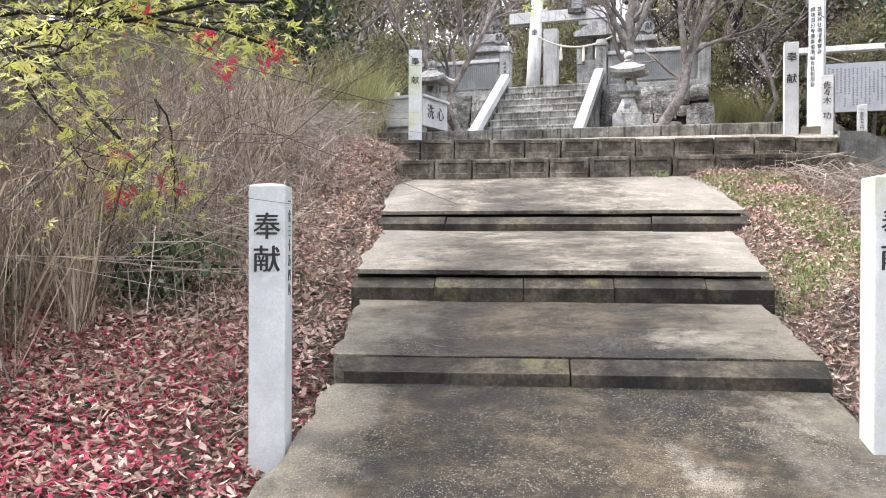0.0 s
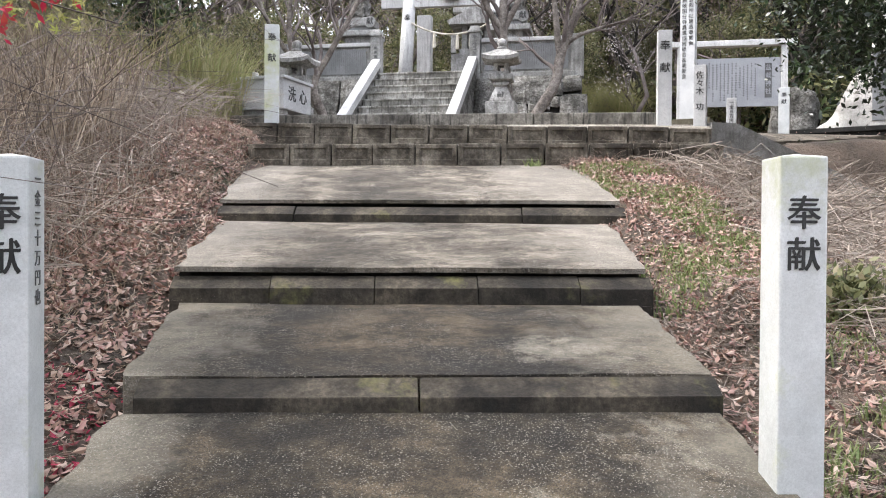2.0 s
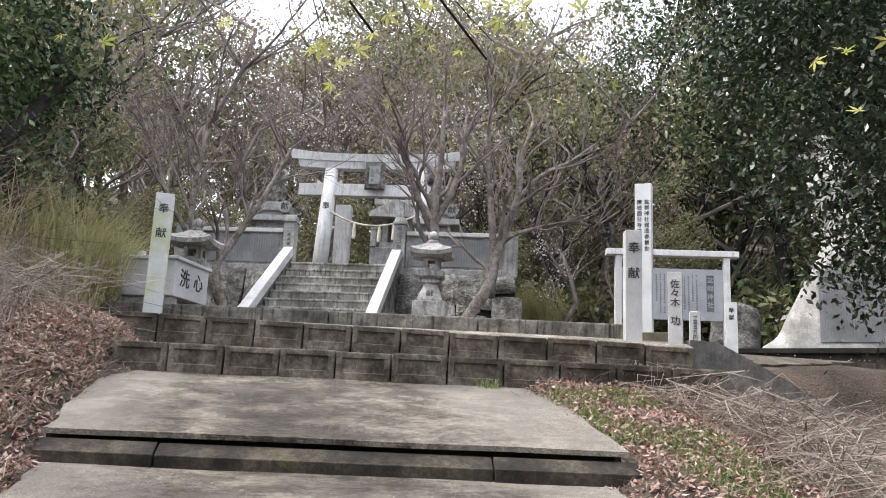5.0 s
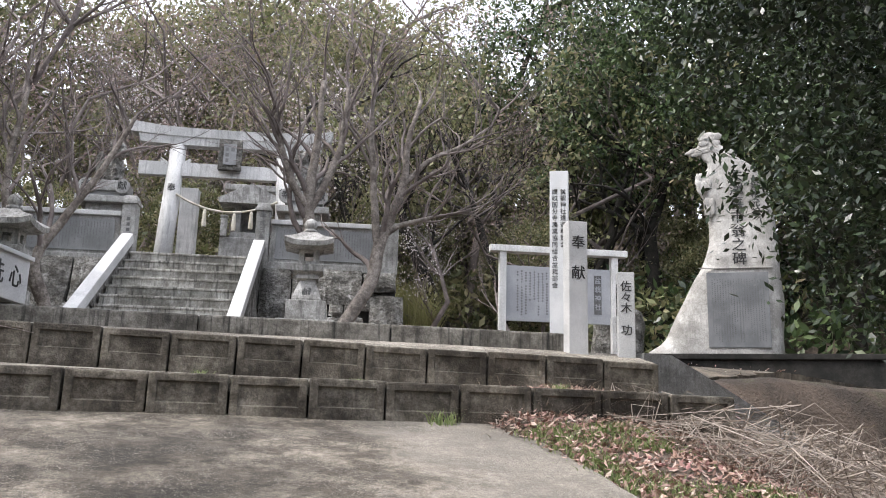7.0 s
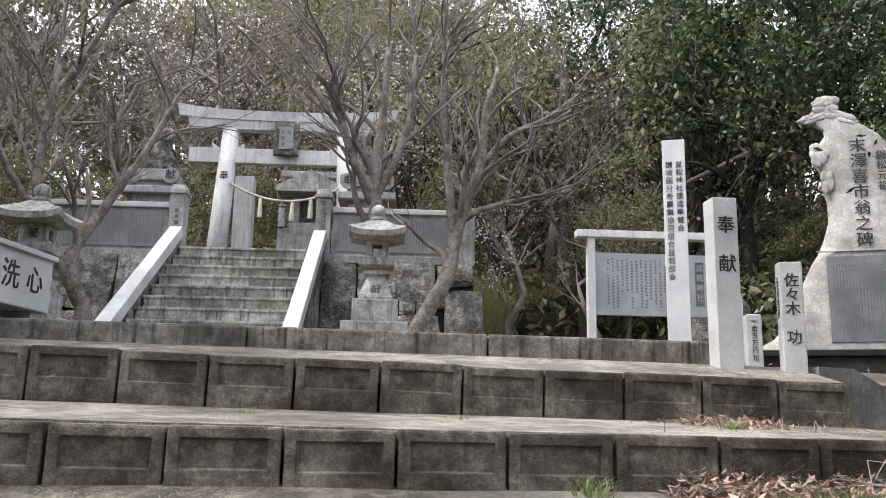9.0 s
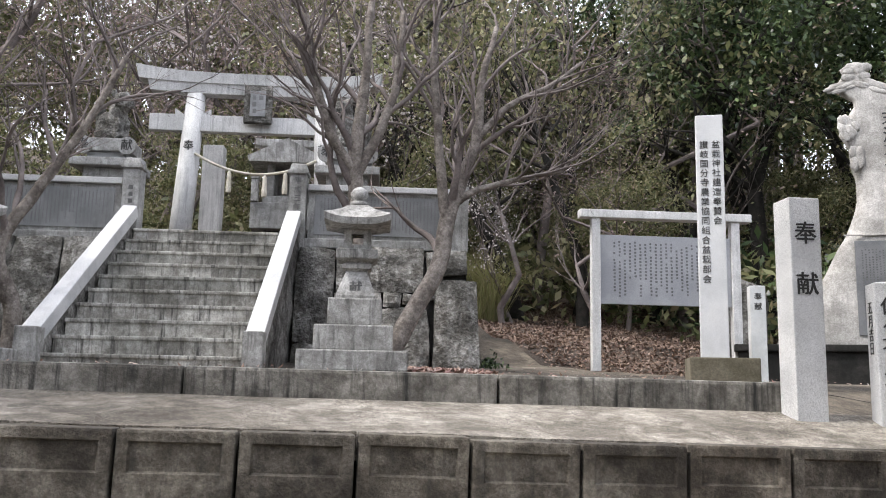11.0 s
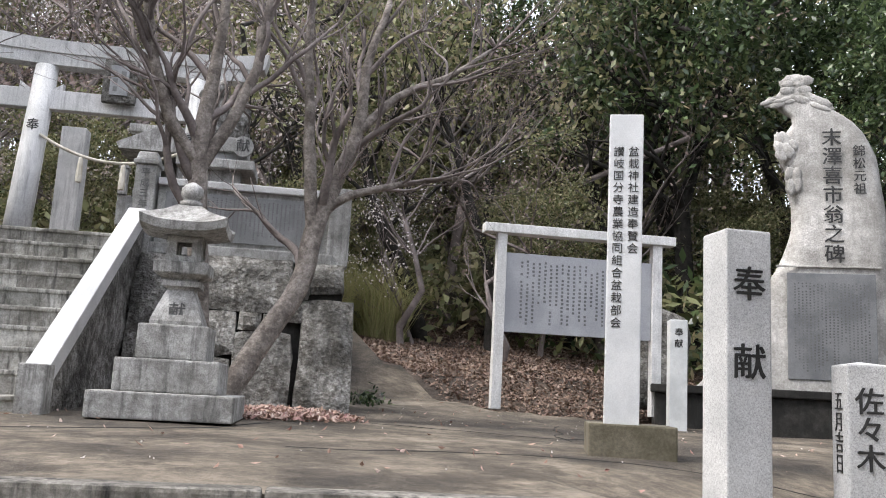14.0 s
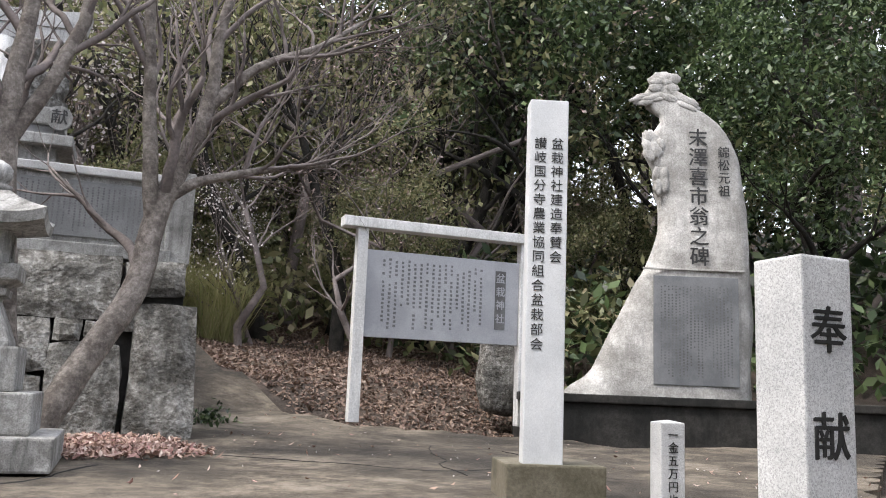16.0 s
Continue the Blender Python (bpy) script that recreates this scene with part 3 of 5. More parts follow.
def plaza_height(x, y):
    z = plaza_z(x, y) + 0.28 * max(0.0, y - 20.0) - 0.16 * max(0.0, min(x - 4.9, 3.0)) * (1 - smooth(12.2, 14.2, y))
    z -= 0.17 * smooth(4.25, 4.5, x) * (1 - smooth(11.9, 13.6, y))
    return z + 0.006 * noise.noise(Vector((x * 1.7, y * 1.7, 4)))


for j in range(int((27.5 - 10) / step)):
    for i in range(int(17 / step)):
        x, y = -3.0 + i * step, 10 + j * step
        if all(paved(x + a * step, y + b * step) for a in (0, 1) for b in (0, 1)):
            ids = []
            for a, b in ((0, 0), (1, 0), (1, 1), (0, 1)):
                key = (i + a, j + b)
                if key not in index:
                    index[key] = len(pv)
                    px, py = x + a * step, max(y + b * step, kerb_back(x + a * step))
                    pv.append((px, py, max(plaza_height(px, py), land(px, py) + 0.03)))
                ids.append(index[key])
            pf.append(ids)
bm = bmesh.new()
bv = [bm.verts.new(v) for v in pv]
for f in pf:
    bm.faces.new([bv[k] for k in f])
r = bmesh.ops.extrude_face_region(bm, geom=list(bm.faces))
for v in [g for g in r["geom"] if isinstance(g, bmesh.types.BMVert)]:
    v.co.z -= 0.25
plaza = tagged(new("plaza", mesh_of("plaza", bm, M_PLAZA)), "brown-grey stained paving with damp patches", "paving", kind="structure")
rng = random.Random(12)
for x, y, a, ln in ((4.6, 16.9, -35, 4.2), (3.4, 14.3, -8, 5.0), (5.9, 15.3, 60, 2.6), (1.2, 15.0, -20, 3.2)):
    line = []
    for k in range(int(ln / 0.12)):
        line.append(Vector((x, y, plaza_height(x, y) - 0.001)))
        a += rng.gauss(0, 9)
        x, y = x + 0.12 * math.cos(radians(a)), y + 0.12 * math.sin(radians(a))
    v, f = tubes([(line, [0.007] * len(line))], 6)
    part("crack", raw_mesh("crack", v, f, M_DARK), None, plaza)
bm = bmesh.new()
box(bm, (2.7, 0.24, 0.7), (1.35, 0, -0.7), cuts=7)
for v in bm.verts:
    v.co.z -= 0.4 * max(0.0, v.co.x - 0.35)
wing = part("wing_wall", bm, M_OLDSTONE, at=pose(4.9, 11.72, 3.33, 0, 0, 8))
tagged(wing, "sloping grey concrete wing wall running down beside the bank", "wall", kind="structure")

# ---- stair, stone walls and tablets: one frame, turned ----
S = pose(1.05, 16.6, 3.5, 0, 0, -15.5)
RISE, TREAD, COUNT = 0.183, 0.29, 10


def place(sx, sy, z=0.0, turn=0.0):
    return S @ pose(sx, sy, z, 0, 0, turn)


stair = thing("stone_stair", S, "ten grey stone steps with black and moss stains", "stair", kind="structure")
for i in range(COUNT):
    bm = bmesh.new()
    box(bm, (1.9, TREAD + 0.06, 0.04), (0, 0.14 + TREAD * i + TREAD / 2 + 0.03, RISE * (i + 1) - 0.04), bevel=0.012)
    part("step", bm, M_STEP, stair)
    bm = bmesh.new()
    box(bm, (1.88, 3.2 - TREAD * i, RISE - 0.04), (0, 0.155 + TREAD * i + (3.2 - TREAD * i) / 2, RISE * i))
    part("riser", bm, M_STEP, stair)


def stair_rail(sx, label):
    ob = thing("stair_rail", place(sx, 0), label, "stair rail", "stair rails")
    bm = bmesh.new()
    box(bm, (0.19, 0.24, 0.42), (0, 0.10, 0), bevel=0.012)
    part("end_post", bm, M_LANTERN, ob)
    ang = math.degrees(math.atan2(RISE, TREAD))
    bm = bmesh.new()
    box(bm, (0.18, 3.25, 0.16), (0, 1.65, -0.02), bevel=0.012, m=Matrix.Translation((0, 0.14, 0.27)) @ Matrix.Rotation(radians(ang), 4, "X"))
    part("coping", bm, M_GRANITE, ob, "pale granite coping")
    bm = bmesh.new()
    v = [bm.verts.new(p) for x in (-0.07, 0.07) for p in ((x, 0.2, 0), (x, 3.05, 0), (x, 3.05, 2.08), (x, 0.2, 0.30))]
    for f in ((0, 1, 2, 3), (7, 6, 5, 4), (0, 4, 5, 1), (1, 5, 6, 2), (2, 6, 7, 3), (3, 7, 4, 0)):
        bm.faces.new([v[k] for k in f])
    bmesh.ops.subdivide_edges(bm, edges=list(bm.edges), cuts=9, use_grid_fill=True)
    for w in bm.verts:
        q = noise.noise_vector(w.co * 2.6 + Vector((sx, 0, 0))) * 0.05 + noise.noise_vector(w.co * 7.0) * 0.025
        w.co += Vector((q.x, 0, q.z * 0.4)) if 0.25 < w.co.y < 3.0 else Vector()
    part("cheek", bm, M_ROCK, ob, "rough dark masonry cheek")
    return ob


stair_rail(-1.03, "sloping granite stair rail on rough masonry")
stair_rail(1.03, "sloping granite stair rail on rough masonry")

# fill behind the walls
bm = bmesh.new()
for a, b in ((1.0, 3.05), (-4.6, -1.0)):
    v = [bm.verts.new(p) for x in (a, b) for p in ((x, 2.4, -0.6), (x, 11.0, -0.6), (x, 11.0, 1.78), (x, 2.9, 1.62))]
    for f in ((0, 1, 2, 3), (7, 6, 5, 4), (0, 4, 5, 1), (1, 5, 6, 2), (2, 6, 7, 3), (3, 7, 4, 0)):
        bm.faces.new([v[k] for k in f])
box(bm, (2.1, 8.0, 2.4), (0, 7.1, -0.6))
tagged(part("shrine_terrace", bm, M_SOIL, at=S), "raised earth terrace behind the stone walls", "terrace", kind="structure")


def stone(bm, u0, u1, v0, v1, seed, deep=0.5):
    """One wall stone on the sloping face."""
    rng = random.Random(seed)
    w, h = u1 - u0, v1 - v0
    got = box(bm, (w, deep, h), (0, 0, 0), cuts=3)
    for v in got:
        nx, nz = v.co.x / (w / 2), (v.co.z - h / 2) / (h / 2)
        v.co.x *= 1 - 0.05 * abs(nz) ** 3 * rng.uniform(0.4, 1.2)
        v.co.z = h / 2 + (v.co.z - h / 2) * (1 - 0.05 * abs(nx) ** 3 * rng.uniform(0.4, 1.2))
        if v.co.y < 0:
            v.co.y += 0.05 * max(abs(nx), abs(nz)) ** 4
        v.co += noise.noise_vector(v.co * 3.1 + Vector((seed * 3.3, 0, 0))) * 0.035 + noise.noise_vector(v.co * 9 + Vector((seed, 1, 0))) * 0.012
        z = v.co.z + v0
        v.co = Vector((v.co.x + (u0 + u1) / 2, v.co.y + deep / 2 + 2.12 + 0.32 * z, z))


def stone_wall(stones, label, seed):
    ob = thing("stone_wall", S, label, "stone wall", "stone walls beside the stair", "structure")
    for k, (u0, u1, v0, v1) in enumerate(stones):
        bm = bmesh.new()
        stone(bm, u0 + 0.008, u1 - 0.008, v0 + 0.008, v1 - 0.008, seed + k)
        part("stone", bm, M_ROCK, ob)
    bm = bmesh.new()
    u0, u1 = min(s[0] for s in stones) + 0.1, max(s[1] for s in stones) - 0.15
    v = [bm.verts.new(p) for x in (u0, u1) for p in ((x, 2.24, -0.3), (x, 3.0, -0.3), (x, 3.0, 1.5), (x, 2.72, 1.5))]
    for f in ((0, 1, 2, 3), (7, 6, 5, 4), (0, 4, 5, 1), (1, 5, 6, 2), (2, 6, 7, 3), (3, 7, 4, 0)):
        bm.faces.new([v[k] for k in f])
    part("core", bm, M_DARK, ob, "dark gaps behind the stones")


stone_wall([(1.12, 1.6, 0.42, 1.66), (1.6, 2.72, 1.08, 1.68), (2.72, 2.9, 1.24, 1.64), (2.9, 3.28, 1.32, 1.66), (2.66, 2.86, 1.0, 1.24), (2.2, 2.44, 0.9, 1.08), (2.44, 2.66, 0.92, 1.08),
            (2.18, 2.78, -0.1, 0.9), (1.6, 2.2, 0.62, 1.08), (1.12, 1.62, -0.1, 0.42), (1.62, 2.18, -0.1, 0.62), (2.82, 3.4, -0.1, 1.28)],
           "rough grey retaining wall of big fitted stones", 10)
stone_wall([(-1.75, -1.12, 0.95, 1.7), (-2.35, -1.75, 0.85, 1.7), (-3.1, -2.35, 0.9, 1.7), (-3.9, -3.1, 0.8, 1.7), (-1.6, -1.12, 0.45, 0.95), (-2.1, -1.6, 0.5, 0.95), (-2.55, -2.1, 0.4, 0.85), (-3.1, -2.55, 0.45, 0.9),
            (-3.9, -3.1, 0.35, 0.8), (-1.65, -1.12, -0.1, 0.45), (-2.2, -1.65, -0.1, 0.5), (-2.7, -2.2, -0.1, 0.4), (-3.2, -2.7, -0.1, 0.45), (-3.9, -3.2, -0.1, 0.35)],
           "rough grey retaining wall of big stones on dark rubble", 40)


def tablet_wall(side, seed):
    """A low inscribed stone fence on top of the wall; side is 1 or -1."""
    ob = thing("inscribed_tablet", place(0, 3.08, 1.68), "grey inscribed stone tablet with pale coping", "stone tablet", "tablets beside the stair")
    a, b = 1.2, 3.06
    mid, w = side * (a + b) / 2, b - a
    bm = bmesh.new()
    box(bm, (w + 0.1, 0.34, 0.12), (mid, 0, 0), bevel=0.012)
    part("base", bm, M_OLDSTONE, ob)
    bm = bmesh.new()
    box(bm, (w, 0.16, 0.64), (mid, 0, 0.12), bevel=0.008)
    part("slab", bm, M_OLDSTONE, ob)
    bm = bmesh.new()
    box(bm, (w - 0.16, 0.02, 0.52), (mid, -0.088, 0.18), bevel=0.004)
    part("panel", bm, M_TABLET, ob, "smooth dark grey inscribed panel")
    x0, x1 = mid - w / 2 + 0.14, mid + w / 2 - 0.14
    part("inscription", bars_bm(34, 0.017, 0.018, 0.007, seed, x0, x1, 0.22, 0.68, -0.1), M_FAINT, ob, "columns of small carved characters")["kind"] = "stuff"
    bm = bmesh.new()
    box(bm, (w + 0.02, 0.26, 0.08), (mid, 0, 0.76), bevel=0.012)
    part("coping", bm, M_GRANITE, ob)
    bm = bmesh.new()
    box(bm, (0.24, 0.28, 0.88), (side * (b + 0.11), 0, 0), bevel=0.012)
    part("end_slab", bm, M_OLDSTONE, ob)
    bm = bmesh.new()
    box(bm, (0.22, 0.26, 0.98), (side * 1.06, -0.05, -0.02), bevel=0.012)
    box(bm, (0.27, 0.31, 0.05), (side * 1.06, -0.05, 0.96), bevel=0.01)
    box(bm, (0.24, 0.28, 0.10), (side * 1.06, -0.05, 1.005), bevel=0.02, taper=0.8)
    part("post", bm, M_OLDSTONE, ob)
    if side > 0:
        write_down(ob, "平成三年三月", side * 1.06, -0.183, 0.86, 0.10, 0.115, M_CARVED)
    else:
        part("post_writing", bars_bm(1, 0.07, 0.07, 0.02, 3, side * 1.06 - 0.04, side * 1.06 + 0.04, 0.15, 0.76, -0.182), M_CARVED, ob)["kind"] = "stuff"


tablet_wall(1, 5)
tablet_wall(-1, 6)


def lantern(m, label, tiers):
    ob = thing("stone_lantern", m, label, "stone lantern", "stone lanterns")
    z = 0.0
    for i, (w, h) in enumerate(tiers):
        bm = bmesh.new()
        box(bm, (w, w, h), (0, 0, z), bevel=0.015)
        part("plinth", bm, M_LANTERN, ob)
        z += h
    bm = bmesh.new()
    lathe(bm, [(0.19, 0), (0.19, 0.03), (0.155, 0.13), (0.115, 0.235), (0.10, 0.27), (0.105, 0.29), (0.14, 0.30), (0.145, 0.34)], square=True, at=(0, 0, z))
    part("pedestal", bm, M_LANTERN, ob)
    write_down(ob, "献", 0, -0.172, z + 0.1, 0.13, 0.1, M_CARVED)
    z += 0.34
    bm = bmesh.new()
    lathe(bm, [(0.12, 0), (0.13, 0.02), (0.195, 0.05), (0.20, 0.06), (0.20, 0.14), (0.19, 0.145)], square=True, at=(0, 0, z))
    part("platform", bm, M_LANTERN, ob)
    z += 0.145
    for x in (-1, 1):
        for y in (-1, 1):
            bm = bmesh.new()
            box(bm, (0.075, 0.075, 0.2), (x * 0.095, y * 0.095, z))
            part("chamber_post", bm, M_LANTERN, ob)
    for x, y in ((0, -1), (0, 1), (-1, 0), (1, 0)):
        for h, q in ((0.05, 0.0), (0.045, 0.155)):
            bm = bmesh.new()
            box(bm, (0.116 if y else 0.06, 0.06 if y else 0.116, h), (x * 0.098, y * 0.098, z + q))
            part("chamber_bar", bm, M_LANTERN, ob)
    z += 0.2
    bm = bmesh.new()
    n = 10
    rows = []
    for r, h in ((0.19, 0.0), (0.315, 0.02), (0.325, 0.085), (0.25, 0.13), (0.16, 0.19), (0.095, 0.245), (0.085, 0.25)):
        ring = []
        for k in range(4 * n):
            s, u = divmod(k, n)
            u = u / n * 2 - 1
            x, y = (u, -1) if s == 0 else (1, u) if s == 1 else (-u, 1) if s == 2 else (-1, -u)
            ring.append(bm.verts.new((x * r, y * r, z + h + 0.05 * abs(u) ** 3 * (r / 0.325) ** 2)))
        rows.append(ring)
    for a, b in zip(rows, rows[1:]):
        for k in range(4 * n):
            bm.faces.new((a[k], a[(k + 1) % (4 * n)], b[(k + 1) % (4 * n)], b[k]))
    bm.faces.new(rows[0][::-1])
    bm.faces.new(rows[-1])
    part("roof", bm, M_LANTERN, ob, "roof with upturned corners")
    z += 0.245
    bm = bmesh.new()
    lathe(bm, [(0.08, 0), (0.09, 0.02), (0.09, 0.045), (0.06, 0.055), (0.07, 0.07), (0.085, 0.10), (0.085, 0.15), (0.06, 0.18), (0.02, 0.205)], at=(0, 0, z), sides=14)
    part("finial", bm, M_LANTERN, ob, smooth=True)
    return ob


lantern(pose(3.02, 16.38, 3.57, 0, 0, -15.5), "grey weathered stone lantern on a three-tier plinth", [(1.02, 0.19), (0.74, 0.24), (0.51, 0.26)])
lantern(pose(-0.55, 16.4, 3.56, 0, 0, -15.5), "grey weathered stone lantern behind the water basin", [(0.95, 0.14), (0.6, 0.2), (0.46, 0.24)])


# ---- torii ----
def torii(m):
    ob = thing("torii_gate", m, "pale granite shrine gate with a curved double lintel", "torii gate")
    for side in (-1, 1):
        bm = bmesh.new()
        lathe(bm, [(0.175, 0), (0.168, 1.0), (0.15, 2.86)], sides=24)
        for v in bm.verts:
            v.co.x += side * (1.16 - 0.15 * v.co.z / 2.86)
        p = part("pillar", bm, M_TORII, ob, smooth=True)
        write_down(p, "奉" if side < 0 else "献", side * 1.05, -0.162, 1.98, 0.17, 0.2, M_INK)
    bm = bmesh.new()
    box(bm, (3.42, 0.15, 0.27), (0, 0, 2.25), bevel=0.012)
    part("tie_beam", bm, M_TORII, ob)
    for side in (-1, 1):
        for k in (-1, 1):
            bm = bmesh.new()
            box(bm, (0.16, 0.1, 0.1), (side * 1.04 + k * 0.2, 0, 2.5))
            for v in bm.verts:
                if v.co.z > 2.56 and (v.co.x - side * 1.04 - k * 0.2) * k < 0:
                    v.co.z -= 0.085
                elif v.co.z > 2.56:
                    v.co.z += 0.02
            part("wedge", bm, M_TORII, ob)
    for name, half, z0, h, d, lift in (("lower_lintel", 1.72, 2.86, 0.16, 0.22, 0.04), ("upper_lintel", 1.9, 3.02, 0.17, 0.3, 0.06)):
        bm = bmesh.new()
        n = 20
        rows = []
        for i in range(n + 1):
            u = i / n * 2 - 1
            c = lift * abs(u) ** 3.0
            x = u * half
            tip = 0.05 * abs(u) ** 4
            rows.append([bm.verts.new(p) for p in ((x, -d / 2, z0 + c), (x, d / 2, z0 + c), (x + u * tip, d / 2 + 0.02, z0 + c + h + tip), (x + u * tip, -d / 2 - 0.02, z0 + c + h + tip))])
        for a, b in zip(rows, rows[1:]):
            for k in range(4):
                bm.faces.new((a[k], a[(k + 1) % 4], b[(k + 1) % 4], b[k]))
        bm.faces.new(rows[0])
        bm.faces.new(rows[-1][::-1])
        part(name, bm, M_TORII, ob, "stained curved lintel")
    bm = bmesh.new()
    box(bm, (0.44, 0.1, 0.62), (0, -0.16, 2.38), bevel=0.02)
    part("name_plate", bm, M_ROCK, ob, "framed grey stone name plate")
    bm = bmesh.new()
    box(bm, (0.24, 0.03, 0.42), (0, -0.215, 2.48), bevel=0.005)
    part("plate_panel", bm, M_TABLET, ob)
    part("plate_writing", bars_bm(2, 0.07, 0.09, 0.02, 2, -0.1, 0.1, 2.5, 2.88, -0.232), M_CARVED, ob)["kind"] = "stuff"
    return ob


torii(place(0.12, 5.4, 1.615))


def rope():
    ob = thing("sacred_rope", place(0.12, 5.27, 1.615), "straw rope with hanging tassels strung across the gate", "rope")
    pts = []
    for i in range(25):
        u = i / 24
        pts.append(Vector((-0.95 + 1.9 * u, 0.0, 1.82 - 0.28 * (1 - (2 * u - 1) ** 2) + 0.05 * (1 - u))))
    v, f = tubes([(pts, [0.022] * 25)], 8)
    part("cord", raw_mesh("cord", v, f, M_ROPE, True), None, ob)
    for u in (0.32, 0.62, 0.78):
        i = int(u * 24)
        bm = bmesh.new()
        lathe(bm, [(0.012, 0), (0.03, -0.05), (0.045, -0.3), (0.04, -0.36)], 8, at=pts[i])
        part("tassel", bm, M_ROPE, ob, "straw tassel")


rope()


def square_post(m, w, h, label, chars="", size=0.1, step=0.12, top=0.15, material=None, side_chars="", ink=None, tip=0.012, group="", sum_on_side=False, d=None):
    """A square stone post with a low pyramid top and ink writing on its front."""
    ob = thing("stone_post", m, label, "stone post", group)
    d = d or w
    bm = bmesh.new()
    box(bm, (w, d, h + 0.25), (0, 0, -0.25), bevel=0.008)
    c = bmesh.ops.create_cone(bm, cap_ends=False, segments=4, radius1=(w - 0.016) * 0.7071, radius2=0.001, depth=tip)["verts"]
    for v in c:
        v.co = Matrix.Rotation(radians(45), 3, "Z") @ v.co
        v.co.y *= d / w
        v.co.z += h + tip / 2
    part("shaft", bm, material or M_POST, ob)
    for k, col in enumerate(chars.split("|") if chars else ()):
        x = 0.0 if "|" not in chars else w * (0.22 - 0.44 * k)
        write_down(ob, col, x, -d / 2 - 0.002, h - top, size, step, ink or M_INK)
    if side_chars:
        write_down(ob, side_chars, -w / 2 - 0.002, 0, h - top, size * 0.75, step * 0.75, ink or M_INK, -90)
    if sum_on_side:
        write_down(ob, "一金三十万円也", w / 2 + 0.002, 0, h - 0.07, 0.055, 0.062, M_CARVED, 90)
    return ob


HOKEN = "offering posts"
square_post(pose(-0.345, 4.07, 1.07, 0, 0, 3), 0.155, 1.065, "pale stone post with two black characters beside the ramp", "奉献", 0.118, 0.137, 0.18, group=HOKEN, sum_on_side=True)
square_post(pose(2.2, 4.07, 1.07, 0, 0, -3), 0.16, 1.10, "pale stone post with two black characters and green lichen", "奉献", 0.118, 0.137, 0.195, group=HOKEN)
square_post(pose(-0.5, 12.34, 3.345, 0, 0, 4), 0.18, 1.2, "white stone post with two black characters by the water basin", "奉献", 0.11, 0.255, 0.17, group=HOKEN)
square_post(pose(4.42, 11.91, 3.352, 0, 0, -13), 0.175, 1.15, "grey granite post with two black characters at the kerb's end", "奉献", 0.13, 0.275, 0.205, M_GRANITE, group=HOKEN)
square_post(pose(4.82, 11.725, 3.223, 0, 0, -28), 0.15, 0.82, "short granite post with a name and a date in black", "佐々木 功", 0.1, 0.097, 0.135, M_GRANITE, "五月吉日")
square_post(pose(6.08, 13.76, 3.465, 0, 0, -25), 0.14, 0.52, "small granite post with an offering sum in black", "一金五万円也", 0.062, 0.068, 0.07, M_GRANITE)
square_post(pose(8.76, 17.6, 3.57, 0, 0, -28), 0.2, 1.28, "slim white post with two black characters behind the tall post", "奉献", 0.1, 0.13, 0.15, group=HOKEN)
# the tall dedication post on its mossy pedestal
ped = thing("pedestal", pose(5.72, 14.33, 3.46, 0, 0, -30), "low mossy brown stone pedestal under the tall post", "pedestal")
bm = bmesh.new()
box(bm, (0.56, 0.5, 0.27), (0, 0, 0), bevel=0.012)
part("block", bm, M_PEDESTAL, ped)
square_post(pose(5.59, 14.24, 3.73, 0, 0, -33), 0.225, 2.08, "tall white dedication post with two columns of black characters", "盆栽神社建造奉賛会|讃岐国分寺農業協同組合盆栽部会", 0.074, 0.083, 0.27, M_WHITEPOST, d=0.14)


# ---- notice board ----
def notice_board(m):
    ob = thing("notice_board", m, "grey lettered notice board in a white timber frame", "notice board")
    w, h = 2.46, 2.145
    for x in (0.18, w - 0.18):
        bm = bmesh.new()
        box(bm, (0.13, 0.13, h + 0.1), (x, 0, -0.15), bevel=0.008)
        part("post", bm, M_SIGNWOOD, ob)
    bm = bmesh.new()
    box(bm, (w + 0.12, 0.2, 0.12), (w / 2, 0, h - 0.06), bevel=0.01)
    part("top_rail", bm, M_SIGNWOOD, ob)
    bm = bmesh.new()
    box(bm, (w - 0.5, 0.05, 1.02), (w / 2, 0, 0.82), bevel=0.006)
    panel = part("panel", bm, M_PANEL, ob, "flat grey panel")
    part("lettering", bars_bm(17, 0.034, 0.036, 0.014, 9, 0.42, w - 0.72, 0.92, 1.76, -0.028), M_FAINT, panel, "columns of small dark writing")["kind"] = "stuff"
    bm = bmesh.new()
    box(bm, (0.14, 0.006, 0.72), (w - 0.5, -0.028, 1.0), bevel=0.002)
    part("title_plate", bm, M_CARVED, panel, "dark title plate with pale characters")
    write_down(panel, "盆栽神社", w - 0.5, -0.0335, 1.62, 0.125, 0.165, M_PANEL)
    return ob


notice_board(pose(7.094, 19.30, 3.86, 0, 0, -15))


